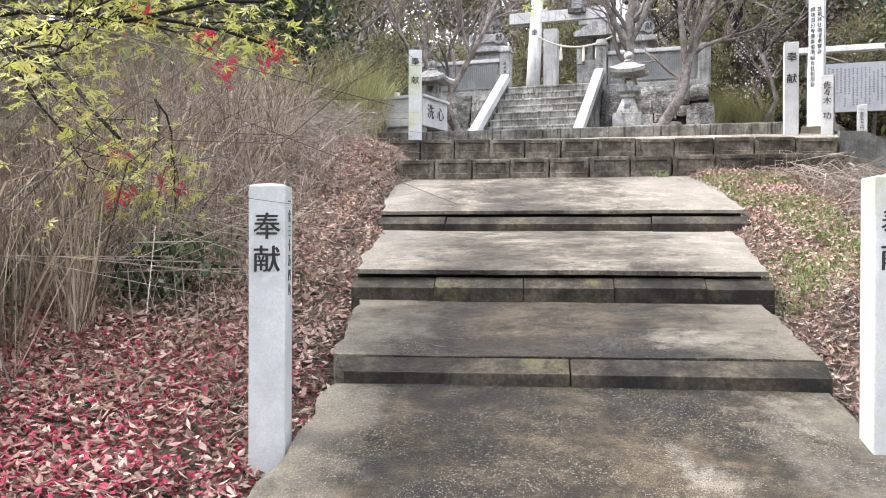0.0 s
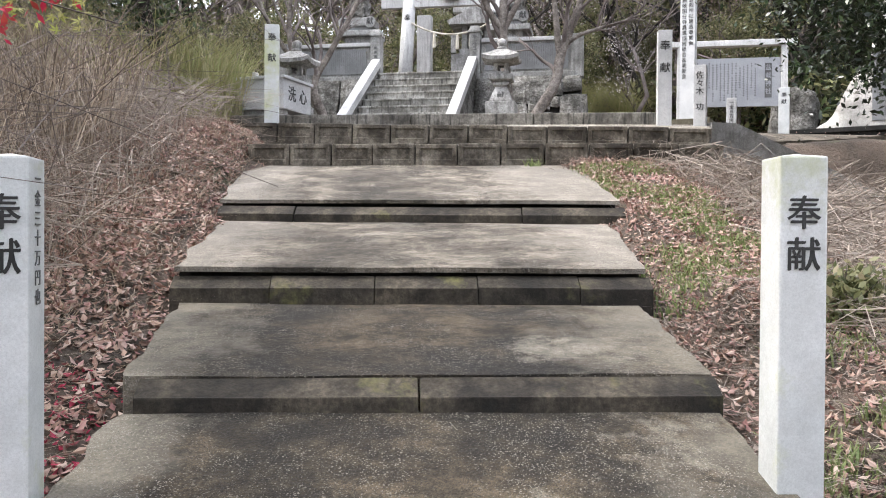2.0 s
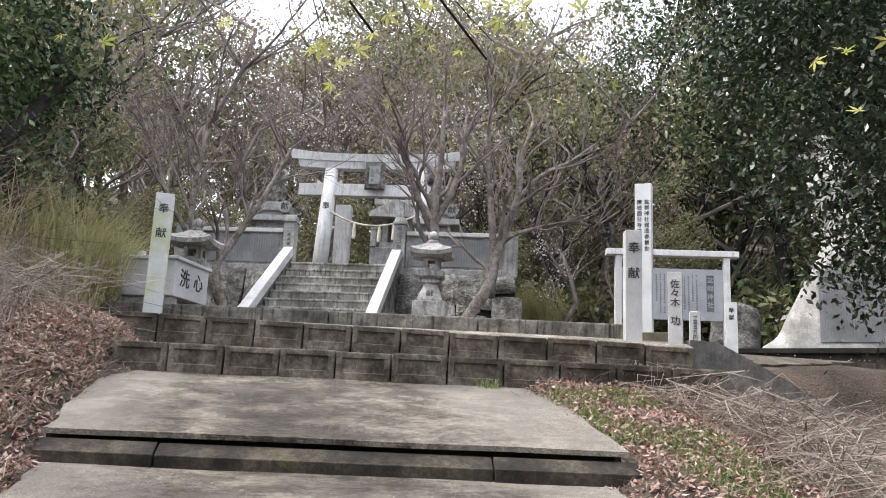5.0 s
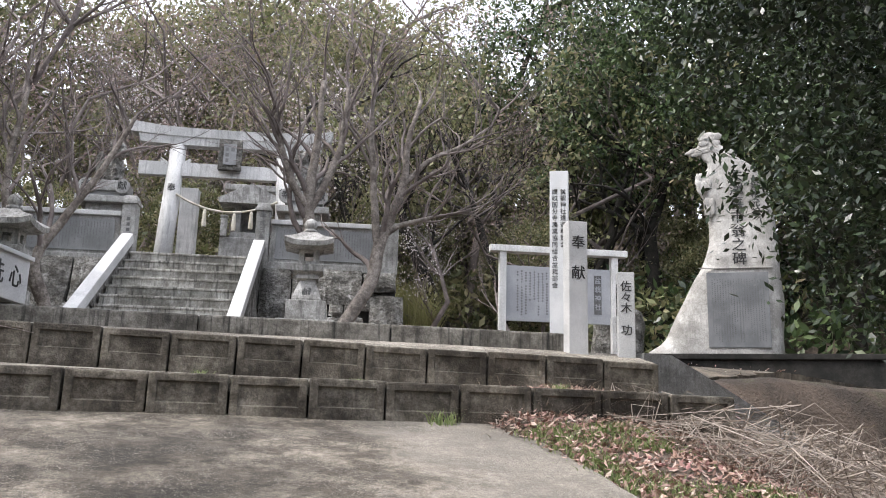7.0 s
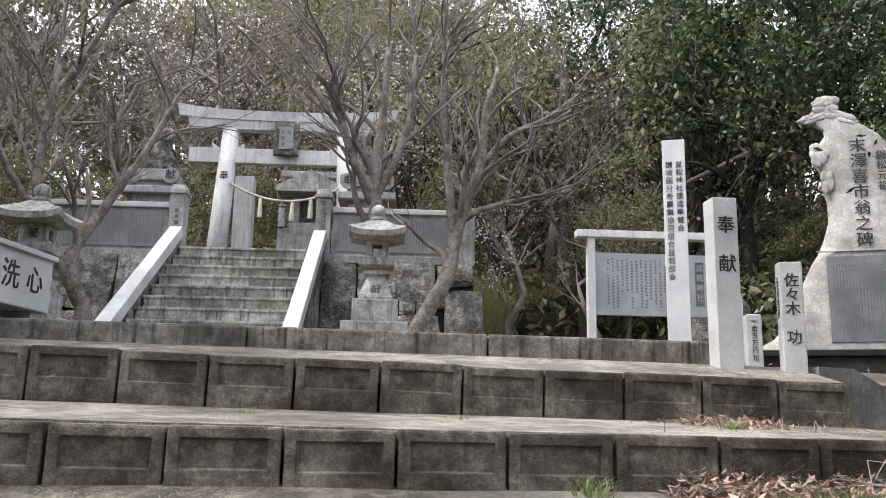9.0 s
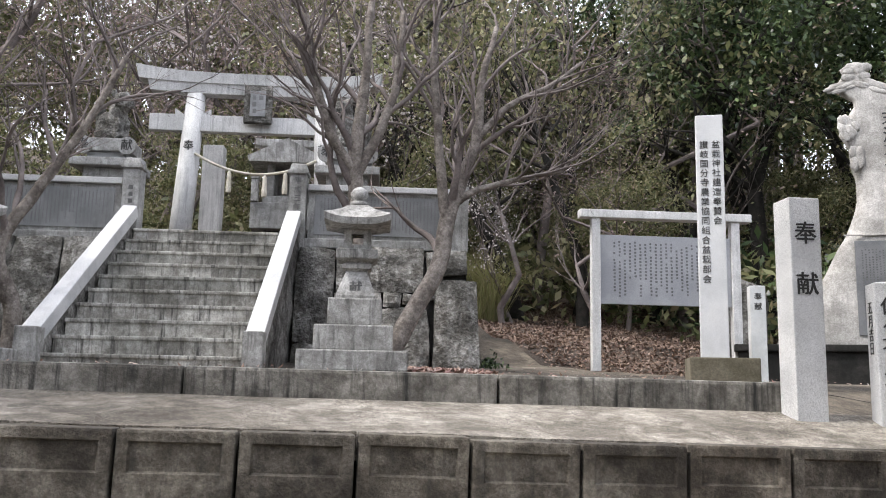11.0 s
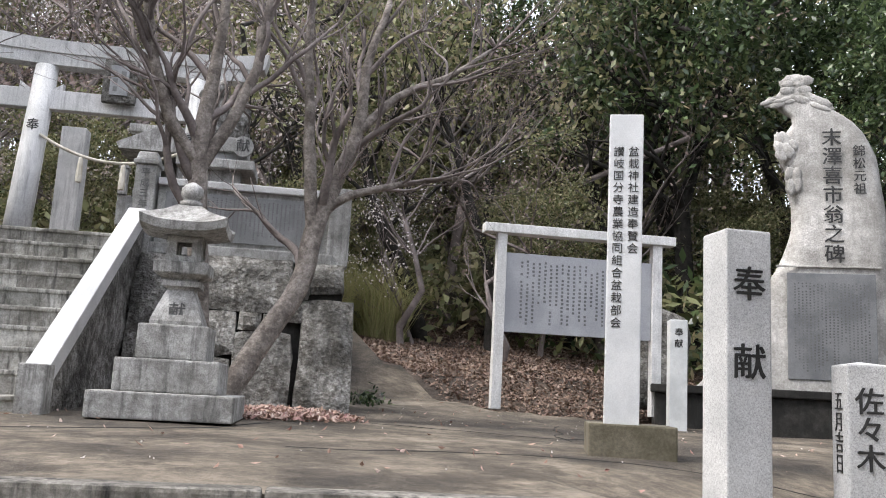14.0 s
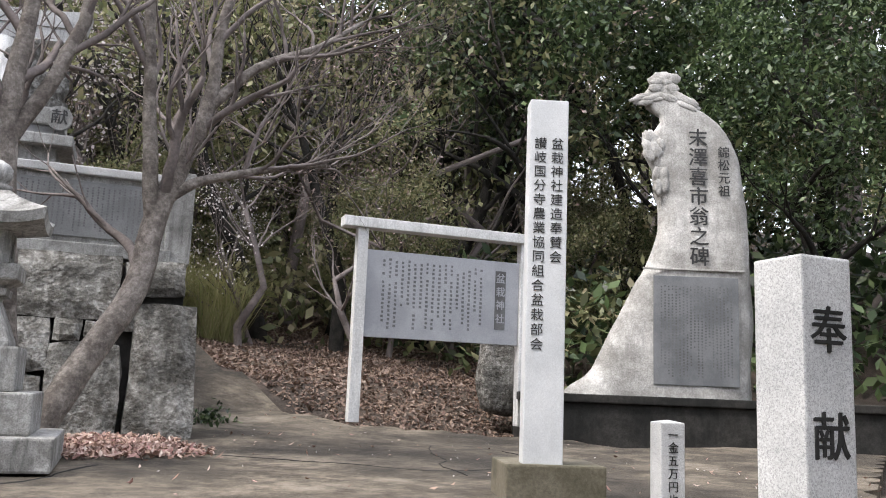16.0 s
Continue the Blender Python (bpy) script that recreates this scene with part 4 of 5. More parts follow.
# ---- monument ----
def monument(m):
    ob = thing("memorial_stone", m, "tall pale natural-rock memorial with carved pine and dark plaque", "monument")
    left = [(-1.14, -0.2), (-1.06, 0.05), (-0.75, 0.28), (-0.5, 0.75), (-0.3, 1.2), (-0.04, 1.6), (0.01, 1.75), (0.12, 2.14), (0.11, 2.47), (0.05, 2.64), (0.07, 2.96), (-0.05, 3.2), (0.03, 3.42), (0.17, 3.66), (0.12, 3.76), (-0.1, 3.88), (-0.06, 4.0), (0.02, 4.1), (0.08, 4.24), (0.16, 4.3)]
    right = [(1.38, -0.2), (1.38, 0.7), (1.37, 1.62), (1.32, 2.53), (1.23, 3.2), (1.13, 3.48), (0.96, 3.64), (0.76, 3.78), (0.62, 3.9), (0.42, 4.08), (0.34, 4.2), (0.28, 4.3)]
    bm = bmesh.new()
    n = 40
    rows = []
    for i in range(n + 1):
        z = -0.2 + 4.5 * i / n
        a = lerp_table([(q, p) for p, q in left], z)
        b = lerp_table([(q, p) for p, q in right], z)
        row = []
        k = 14
        t = 0.46 - 0.055 * z
        for s in range(2 * k):
            u = s / k * 2 - 1 if s < k else 1 - (s - k) / k * 2
            side = -1 if s < k else 1
            edge_in = (1 - abs(u) ** 6)
            p = Vector((a + (b - a) * (u + 1) / 2, side * t * (0.35 + 0.65 * edge_in) / 2, z))
            p += noise.noise_vector(p * 1.8) * 0.05 * (1 if side > 0 or abs(u) > 0.75 else 0.25)
            row.append(bm.verts.new(p))
        rows.append(row)
    for a, b in zip(rows, rows[1:]):
        for s in range(2 * k):
            bm.faces.new((a[s], a[(s + 1) % (2 * k)], b[(s + 1) % (2 * k)], b[s]))
    bm.faces.new(rows[0][::-1])
    bm.faces.new(rows[-1])
    part("rock", bm, M_MONU, ob, smooth=True)
    rng = random.Random(4)
    for x, z, wide, tall, lean in ((0.2, 4.16, 0.2, 0.14, 0), (-0.03, 3.92, 0.2, 0.085, 12), (0.44, 3.9, 0.27, 0.1, -24), (0.06, 3.3, 0.13, 0.2, 24), (0.15, 2.8, 0.09, 0.2, -6)):
        bm = bmesh.new()
        for k in range(11):  # overlapping scalloped tufts, the lowest ones foremost
            u, w = (0, 0) if not k else (rng.uniform(-0.8, 0.8), rng.uniform(-0.75, 0.6))
            q = 1.0 if not k else rng.uniform(0.34, 0.55)
            got = bmesh.ops.create_icosphere(bm, subdivisions=3, radius=1.0)["verts"]
            for v in got:
                c = v.co.copy()
                rim = 1 + 0.08 * math.sin(7 * math.atan2(c.z, c.x) + k)
                v.co = Vector((u * wide + c.x * wide * q * rim, c.y * 0.022 - 0.012 * (k > 0) - 0.008 * (w < 0), w * tall + c.z * tall * q * rim))
        part("carved_pine_pad", bm, M_MONU, ob, "relief of a pine branch", smooth=True, at=pose(x, -0.09 - 0.028 * (4.2 - z), z, 0, -lean, 0))
    bm = bmesh.new()
    box(bm, (1.06, 0.04, 1.36), (0.58, -0.222, 0.2), bevel=0.006)
    pq = part("plaque", bm, M_SLATE, ob, "dark slate plaque")
    part("plaque_lettering", bars_bm(20, 0.022, 0.024, 0.012, 12, 0.12, 1.04, 0.3, 1.45, -0.244), M_CARVED, pq)["kind"] = "stuff"
    bm = bmesh.new()
    box(bm, (1.28, 0.03, 0.025), (0.56, -0.195, 1.64), bevel=0.006)
    part("ledge", bm, M_MONU, ob)
    for text, x, z, size, step in (("末澤喜市翁之碑", 0.64, 3.38, 0.255, 0.262), ("錦松元祖", 0.97, 3.2, 0.16, 0.172)):
        for ch in text:  # on the rock's sloping face
            write_down(ob, ch, x, -(0.46 - 0.055 * z) / 2 - 0.018, z, size, step, M_INK)
            z -= step
    return ob


MON = pose(10.78, 18.03, 4.08, 0, 0, -36)
monument(MON)
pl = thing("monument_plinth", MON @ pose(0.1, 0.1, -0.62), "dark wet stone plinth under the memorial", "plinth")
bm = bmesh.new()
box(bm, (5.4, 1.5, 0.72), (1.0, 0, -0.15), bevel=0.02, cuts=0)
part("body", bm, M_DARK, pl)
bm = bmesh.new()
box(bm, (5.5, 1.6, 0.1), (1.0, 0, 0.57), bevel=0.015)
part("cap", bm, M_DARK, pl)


def boulder(m, w, d, h, label, seed, material):
    bm = bmesh.new()
    bmesh.ops.create_icosphere(bm, subdivisions=4, radius=1.0)
    for v in bm.verts:
        q = v.co
        k = 1 / max(abs(q.x), abs(q.y), abs(q.z)) ** 0.55
        v.co = Vector((q.x * k * w / 2, q.y * k * d / 2, (q.z * k + 0.85) * h / 2))
        v.co += noise.noise_vector(q * 1.7 + Vector((seed, 0, 0))) * 0.09 + noise.noise_vector(q * 6 + Vector((seed, 0, 0))) * 0.02
    return tagged(part("standing_rock", bm, material, at=m, smooth=True), label, "rock")


boulder(pose(9.95, 19.6, 3.9, 0, 0, -30), 1.0, 0.5, 1.45, "brown rough standing rock beside the memorial", 3, M_ROCK)


# ---- water basin ----
def basin(m):
    ob = thing("water_basin", m, "white granite water basin with two black characters", "water basin")
    L, W, H = 0.84, 0.78, 0.46
    bm = bmesh.new()
    box(bm, (L, W, H), (0, 0, 0.3), bevel=0.012)
    top = max(bm.faces, key=lambda f: f.calc_center_median().z + f.calc_area())
    bmesh.ops.inset_region(bm, faces=[top], thickness=0.09)
    bmesh.ops.inset_region(bm, faces=[top], thickness=0.02, depth=-0.25)
    part("bowl", bm, M_GRANITE, ob)
    bm = bmesh.new()
    box(bm, (L + 0.06, W + 0.06, 0.045), (0, 0, 0.745), bevel=0.01)
    top = max(bm.faces, key=lambda f: f.calc_center_median().z + f.calc_area())
    bmesh.ops.inset_region(bm, faces=[top], thickness=0.11)
    bmesh.ops.delete(bm, geom=[top], context="FACES_ONLY")
    part("rim", bm, M_GRANITE, ob)
    for x in (-0.3, 0.3):
        bm = bmesh.new()
        box(bm, (0.16, W - 0.08, 0.3), (x, 0, 0), bevel=0.01)
        part("foot", bm, M_OLDSTONE, ob)
    bm = bmesh.new()
    box(bm, (L - 0.12, W - 0.12, 0.01), (0, 0, 0.68))
    part("water", bm, M_SLATE, ob, "dark water")
    for k, ch in enumerate("洗心"):
        write_down(ob, ch, L * (0.2 * (2 * k - 1)), -W / 2 - 0.003, 0.53, 0.24, 0.3, M_INK)
    return ob


basin(pose(-0.72, 14.6, 3.46, 0, 0, 66))
for x, y in ((-1.0, 14.5), (-0.9, 14.82)):
    bm = bmesh.new()
    lathe(bm, [(0.035, 0), (0.045, 0.02), (0.05, 0.09), (0.042, 0.10)], 14)
    tagged(part("white_cup", bm, M_GRANITE, at=pose(x, y, 4.25), smooth=True), "small white cup standing on the basin's rim", "cup", "cups on the basin")


# ---- guardian statues and the little shrine behind the gate ----
def guardian(sx, flip):
    base = thing("statue_pedestal", place(sx, 4.5, 1.56), "tiered grey granite pedestal with flared cap", "pedestal", "statue pedestals")
    z = 0.0
    for w, h, name in ((0.9, 0.45, "tier"), (0.62, 0.95, "tier"), (0.94, 0.12, "cap"), (0.56, 0.12, "neck"), (0.7, 0.19, "scroll_cap")):
        bm = bmesh.new()
        box(bm, (w, w * 0.85, h), (0, 0, z), bevel=0.018)
        part(name, bm, M_OLDSTONE if name != "neck" else M_TABLET, base)
        z += h
    for k, ch in enumerate("奉献"):
        bm = bmesh.new()
        bmesh.ops.create_cone(bm, cap_ends=True, segments=20, radius1=0.13, radius2=0.13, depth=0.05, matrix=Matrix.Rotation(radians(90), 4, "X"))
        part("roundel", bm, M_OLDSTONE, base, at=pose(-0.31 + 0.62 * k, -0.32, z - 0.12))
        write_down(base, ch, -0.31 + 0.62 * k, -0.347, z - 0.12, 0.17, 0.2, M_INK)
    bm = bmesh.new()
    for c, r in (((0, 0.1, 0.16), (0.2, 0.34, 0.14)), ((0, 0.2, 0.32), (0.17, 0.2, 0.24)), ((0, -0.06, 0.42), (0.17, 0.17, 0.28)), ((0, -0.16, 0.72), (0.16, 0.19, 0.17)), ((0, -0.32, 0.66), (0.1, 0.09, 0.09)),
                 ((-0.09, -0.2, 0.2), (0.055, 0.07, 0.24)), ((0.09, -0.2, 0.2), (0.055, 0.07, 0.24)), ((0, 0.36, 0.48), (0.09, 0.09, 0.28)), ((-0.12, -0.1, 0.86), (0.05, 0.05, 0.08)), ((0.12, -0.1, 0.86), (0.05, 0.05, 0.08))):
        bmesh.ops.create_icosphere(bm, subdivisions=3, radius=1.0, matrix=Matrix.Translation(c) @ Matrix.Diagonal((*r, 1)))
    rough_up(bm, 0.03, 5.0, sx)
    rough_up(bm, 0.045, 11.0, sx)
    st = tagged(part("guardian_statue", bm, M_ROCK, at=place(sx, 4.5, 1.56 + z, flip) @ Matrix.Diagonal((0.85, 0.85, 0.85, 1)), smooth=True), "weathered grey stone guardian animal on its pedestal", "statue", "guardian statues")
    fuse = st.modifiers.new("fuse", "REMESH")
    fuse.mode, fuse.voxel_size, fuse.use_smooth_shade = "VOXEL", 0.022, True


guardian(-1.85, 55)
guardian(1.62, -55)


def little_shrine(m):
    ob = thing("stone_shrine", m, "small grey stone shrine with a gabled roof", "shrine")
    bm = bmesh.new()
    box(bm, (1.25, 1.0, 0.5), (0, 0, 0), bevel=0.02)
    part("base", bm, M_OLDSTONE, ob)
    bm = bmesh.new()
    box(bm, (0.8, 0.8, 1.5), (0, 0.1, -1.5), bevel=0.03)
    part("plinth", bm, M_DARK, ob, "dark rough plinth")
    bm = bmesh.new()
    box(bm, (0.85, 0.8, 0.14), (0, 0, 0.5), bevel=0.02)
    box(bm, (0.14, 0.6, 0.62), (-0.3, 0, 0.64), bevel=0.01)
    box(bm, (0.14, 0.6, 0.62), (0.3, 0, 0.64), bevel=0.01)
    box(bm, (0.74, 0.08, 0.62), (0, 0.26, 0.64))
    part("body", bm, M_OLDSTONE, ob)
    bm = bmesh.new()
    v = [bm.verts.new(p) for y in (-0.55, 0.55) for p in ((-0.68, y, 1.26), (0.68, y, 1.26), (0.72, y, 1.36), (0.4, y, 1.52), (0, y, 1.72), (-0.4, y, 1.52), (-0.72, y, 1.36))]
    for k in range(7):
        bm.faces.new((v[k], v[(k + 1) % 7], v[7 + (k + 1) % 7], v[7 + k]))
    bm.faces.new(v[:7][::-1])
    bm.faces.new(v[7:])
    part("roof", bm, M_LANTERN, ob)
    bm = bmesh.new()
    box(bm, (1.3, 0.22, 0.14), (0, 0, 1.68), bevel=0.02)
    part("ridge", bm, M_LANTERN, ob)
    for x in (-0.55, 0.62):
        bm = bmesh.new()
        box(bm, (0.13, 0.13, 0.42), (x, -0.5, 0.5), bevel=0.01)
        box(bm, (0.16, 0.16, 0.05), (x, -0.5, 0.92), bevel=0.01)
        part("fence_post", bm, M_LANTERN, ob)
    return ob


little_shrine(place(0.3, 8.2, 2.75))
square_post(place(-0.92, 7.2, 1.5), 0.36, 2.62, "plain square grey stone pillar standing behind the gate", material=M_TORII, tip=0.02, d=0.3)

# ---- bare trees of the plaza ----
def bare_tree(name, m, trunks, label, seed, level=3, twig_len=1.3, kids=4):
    """A leafless tree: trunks are lists of (x, y, z, radius); crowns grow from their ends."""
    rng = random.Random(seed)
    ob = thing(name, m, label, "tree", "bare trees on the plaza")
    for pts in trunks:
        fine = []
        q = [Vector(p) for p in pts]
        q = [q[0] * 2 - q[1]] + q + [q[-1] * 2 - q[-2]]
        for i in range(1, len(q) - 2):
            for k in range(4):
                u = k / 4
                c = 0.5 * (2 * q[i] + (q[i + 1] - q[i - 1]) * u + (2 * q[i - 1] - 5 * q[i] + 4 * q[i + 1] - q[i + 2]) * u * u + (3 * q[i] - q[i - 1] - 3 * q[i + 1] + q[i + 2]) * u ** 3)
                fine.append((c.to_3d() + noise.noise_vector(c.to_3d() * 3 + Vector((seed, 0, 0))) * 0.02, c[3]))
        fine.append((Vector(pts[-1][:3]), pts[-1][3]))
        v, f = tubes([([p for p, _ in fine], [r for _, r in fine])], 10)
        part("trunk", raw_mesh("trunk", v, f, M_BARK, True), None, ob)
        lines, ends = [], []
        n = len(fine)
        for k in range(9):
            i = n - 1 - int(k * n * 0.07)
            p, r = fine[max(1, i)]
            a = rng.uniform(0, 6.283)
            d = (fine[max(1, i)][0] - fine[max(1, i) - 1][0]).normalized() + Vector((math.cos(a), math.sin(a), 0.25)) * rng.uniform(0.4, 1.0)
            branch(rng, p, d.normalized(), twig_len * rng.uniform(0.7, 1.15), r * 0.6, level, lines, ends, 0.3, 0.06, kids, 0.8, 0.66)
        v, f = tubes(lines, 5)
        part("crown", raw_mesh("crown", v, f, M_TWIG, True), None, ob, "crown of bare twigs")
    return ob


bare_tree("bare_tree", pose(3.45, 16.75, 3.5), [[(-0.02, 0, -0.1, 0.125), (0.06, 0.08, 0.25, 0.11), (0.26, 0.2, 0.6, 0.105), (0.5, 0.32, 0.95, 0.1), (0.7, 0.42, 1.35, 0.095), (0.82, 0.5, 1.9, 0.09), (1.0, 0.55, 2.35, 0.075), (1.2, 0.6, 2.9, 0.06), (1.25, 0.6, 3.6, 0.045), (1.45, 0.65, 4.3, 0.03)],
                                               [(0.78, 0.48, 1.75, 0.065), (0.72, 0.5, 2.3, 0.06), (0.68, 0.55, 3.0, 0.05), (0.62, 0.55, 3.8, 0.04), (0.7, 0.6, 4.5, 0.025)], [(0.86, 0.5, 2.0, 0.05), (1.15, 0.5, 2.2, 0.04), (1.6, 0.45, 2.35, 0.03), (2.2, 0.4, 2.5, 0.02)],
                                               [(1.2, 0.6, 2.85, 0.05), (1.6, 0.6, 3.3, 0.04), (2.1, 0.6, 3.6, 0.03), (2.6, 0.6, 4.0, 0.02)]],
          "leaning bare tree with grey curved trunk by the stone wall", 3, 2, 1.15)
bare_tree("bare_tree", pose(3.35, 16.9, 3.5), [[(-0.02, 0, -0.1, 0.11), (-0.06, 0.1, 0.5, 0.095), (-0.13, 0.15, 1.2, 0.09), (-0.2, 0.2, 2.0, 0.085), (-0.22, 0.2, 2.4, 0.08), (-0.15, 0.2, 3.2, 0.055), (-0.1, 0.2, 4.2, 0.035)],
                                               [(-0.2, 0.2, 2.2, 0.06), (-0.5, 0.15, 2.6, 0.055), (-0.72, 0.1, 3.2, 0.045), (-0.85, 0.1, 3.9, 0.03)], [(-0.2, 0.2, 2.2, 0.06), (0.08, 0.25, 2.8, 0.055), (0.25, 0.3, 3.4, 0.045), (0.3, 0.3, 4.2, 0.03)]],
          "upright bare tree with mottled forked trunk behind the lantern", 5, 2, 1.1)
bare_tree("bare_tree", pose(-0.5, 17.6, 3.5), [[(0.3, 0, -0.1, 0.1), (0.35, 0, 0.6, 0.085), (0.15, 0, 1.2, 0.07), (0.5, 0.05, 1.9, 0.055), (0.9, 0.1, 2.7, 0.04), (1.2, 0.1, 3.4, 0.03)], [(0.3, 0, 0.7, 0.075), (-0.2, 0, 1.7, 0.06), (-0.3, 0.1, 2.6, 0.045), (-0.2, 0.1, 3.6, 0.03)],
                                              [(-0.1, 0, 1.5, 0.05), (-0.6, 0, 2.2, 0.04), (-0.9, 0, 2.9, 0.03), (-1.2, 0, 3.6, 0.02)]],
          "thin bare tree with several stems behind the basin", 8, 2, 1.2)


# ---- the maple that hangs over the ramp ----
def clear(p):
    """Leaves keep above head height over the ramp."""
    return p.y < 0.3 and not (p.x > 2.7 and p.z < 1.75) and not (p.x > 2.0 and p.z < 1.2)


def maple():
    rng = random.Random(21)
    ob = thing("maple_tree", pose(-3.3, 6.2, 1.75), "maple with yellow-green young leaves and red tufts", "tree")
    trunk = [(Vector(p), r) for p, r in (((0, 0, -0.2), 0.12), ((0.05, 0, 0.8), 0.10), ((0.15, 0.05, 1.7), 0.09), ((0.3, 0.0, 2.6), 0.07), ((0.5, 0, 3.4), 0.05))]
    v, f = tubes([([p for p, _ in trunk], [r for _, r in trunk])], 10)
    part("trunk", raw_mesh("trunk", v, f, M_DARKBARK, True), None, ob)
    lines, ends = [], []
    limbs = [((0.2, 0, 1.5), (0.5, -0.85, -0.1), 3.3), ((0.2, 0, 1.7), (0.75, -0.7, -0.1), 3.4), ((0.15, 0, 1.3), (0.25, -1, -0.05), 3.0), ((0.2, 0, 1.9), (0.6, -0.7, -0.02), 2.5), ((0.2, 0, 1.6), (0.15, -1, 0.0), 2.3),
             ((0.3, 0, 2.0), (1, -0.3, 0.0), 3.0), ((0.3, 0, 2.2), (1, -0.12, 0.04), 3.8), ((0.3, 0, 2.4), (1, -0.2, 0.06), 4.8), ((0.3, 0, 2.6), (1, -0.08, 0.08), 5.6), ((0.4, 0, 2.9), (1, -0.15, 0.08), 6.0),
             ((0.3, 0, 2.5), (0.7, -0.8, 0.1), 3.6), ((0.3, 0, 2.2), (-0.8, -0.5, 0.3), 1.8), ((0.45, 0, 3.2), (1, -0.35, 0.06), 5.0), ((0.3, 0, 2.8), (0.9, -0.45, 0.06), 4.0), ((0.3, 0, 3.0), (0.6, -0.2, 0.2), 2.6),
             ((0.3, 0, 1.9), (1, -0.1, 0.02), 2.6), ((0.25, 0, 1.5), (1, -0.35, 0.02), 2.6), ((0.25, 0, 1.7), (0.9, -0.6, 0.05), 2.6), ((0.3, 0, 2.1), (0.9, -0.35, 0.05), 2.8), ((0.3, 0, 2.3), (1, 0.0, 0.0), 2.7), ((0.3, 0, 2.6), (0.9, -0.25, 0.0), 2.9), ((0.2, 0, 1.5), (0.9, -0.5, 0.06), 2.3)]
    for p, d, ln in limbs:
        branch(rng, Vector(p), Vector(d).normalized(), ln, 0.024, 2, lines, ends, 0.25, -0.03, 6, 0.8, 0.3)
    v, f = tubes([q for q in lines if clear(q[0][-1])], 5)
    part("branchwork", raw_mesh("branchwork", v, f, M_DARKBARK, True), None, ob, "thin dark hanging limbs")
    spots = [p + Vector((0, 0, -0.05)) for p, _ in ends if clear(p)]
    extra = [pt for pts, _ in lines for pt in pts[2::4] if clear(pt)]
    rng.shuffle(extra)
    v, f = maple_leaves(rng, spots + extra[:600], 6, 0.06, 0.15)
    part("leaves", raw_mesh("leaves", v, f, M_MAPLE), None, ob, "yellow-green young leaves")
    rng.shuffle(spots)
    v, f = leaf_cloud(rng, spots[:40], 26, 0.027, 0.045, 2.6, 0.4)
    part("blossom", raw_mesh("blossom", v, f.tolist(), M_RED), None, ob, "hanging red tufts")


maple()


# ---- woods ----
def crown_spots(rng, centre, radii, count, shell=0.55):
    out = []
    while len(out) < count:
        p = Vector((rng.uniform(-1, 1), rng.uniform(-1, 1), rng.uniform(-1, 1)))
        if shell < p.length < 1 and noise.noise(p * 2.7 + Vector(centre)) > -0.04:
            out.append(Vector((centre[0] + p.x * radii[0], centre[1] + p.y * radii[1], centre[2] + p.z * radii[2])))
    return out


def evergreen(m, seed, h, crown_low, wide, label, leaf=0.085, per=34, spots=220, material=None, trunk_r=0.16, bark=None):
    rng = random.Random(seed)
    ob = thing("evergreen_tree", m, label, "tree", "trees of the wood")
    lines, ends = [], []
    pts = [Vector((rng.gauss(0, 0.12) * k, rng.gauss(0, 0.12) * k, h * 0.9 * k / 6 - 0.3)) for k in range(7)]
    lines.append((pts, [trunk_r * (1 - 0.12 * k) for k in range(7)]))
    for k in range(9):
        i = rng.randint(2, 6)
        a = rng.uniform(0, 6.283)
        branch(rng, pts[i], Vector((math.cos(a), math.sin(a), 0.5)).normalized(), wide * 0.75, trunk_r * 0.4, 1, lines, ends, 0.2, 0.05, 3, 0.8, 0.6)
    v, f = tubes(lines, 7)
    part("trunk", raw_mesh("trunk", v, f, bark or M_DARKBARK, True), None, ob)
    mid = (crown_low + h) / 2
    s = crown_spots(rng, (0, 0, mid), (wide, wide, (h - crown_low) / 2), spots, 0.3)
    v, f = leaf_cloud(rng, s + [p for p, _ in ends], per, leaf, 0.27)
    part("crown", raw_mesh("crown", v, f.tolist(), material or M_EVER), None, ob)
    return ob


def wood_tree(m, seed, h, label):
    """A tall leafless wood tree with a haze of fine twigs."""
    rng = random.Random(seed)
    ob = thing("wood_tree", m, label, "tree", "trees of the wood")
    lines, ends = [], []
    pts = [Vector((rng.gauss(0, 0.18) * k, rng.gauss(0, 0.18) * k, h * 0.8 * k / 7 - 0.3)) for k in range(8)]
    lines.append((pts, [0.13 * (1 - 0.11 * k) for k in range(8)]))
    for k in range(12):
        i = rng.randint(2, 7)
        a = rng.uniform(0, 6.283)
        branch(rng, pts[i], Vector((math.cos(a), math.sin(a), 0.8)).normalized(), h * 0.23, 0.035, 3, lines, ends, 0.2, 0.06, 3, 0.7, 0.66)
    v, f = tubes(lines, 5)
    part("trunk", raw_mesh("trunk", v, f, M_TWIG, True), None, ob)
    rng.shuffle(ends)
    v, f = leaf_cloud(rng, [p for p, _ in ends[:220]], 5, 0.05, 0.18)
    part("last_leaves", raw_mesh("last_leaves", v, f.tolist(), M_BROWNLEAF), None, ob, "sparse brown leaves")
    return ob


def spot(x, y, sink=0.0, turn=0.0, k=1.0):
    return pose(x, y, land(x, y) - sink, 0, 0, turn) @ Matrix.Diagonal((k, k, k, 1))


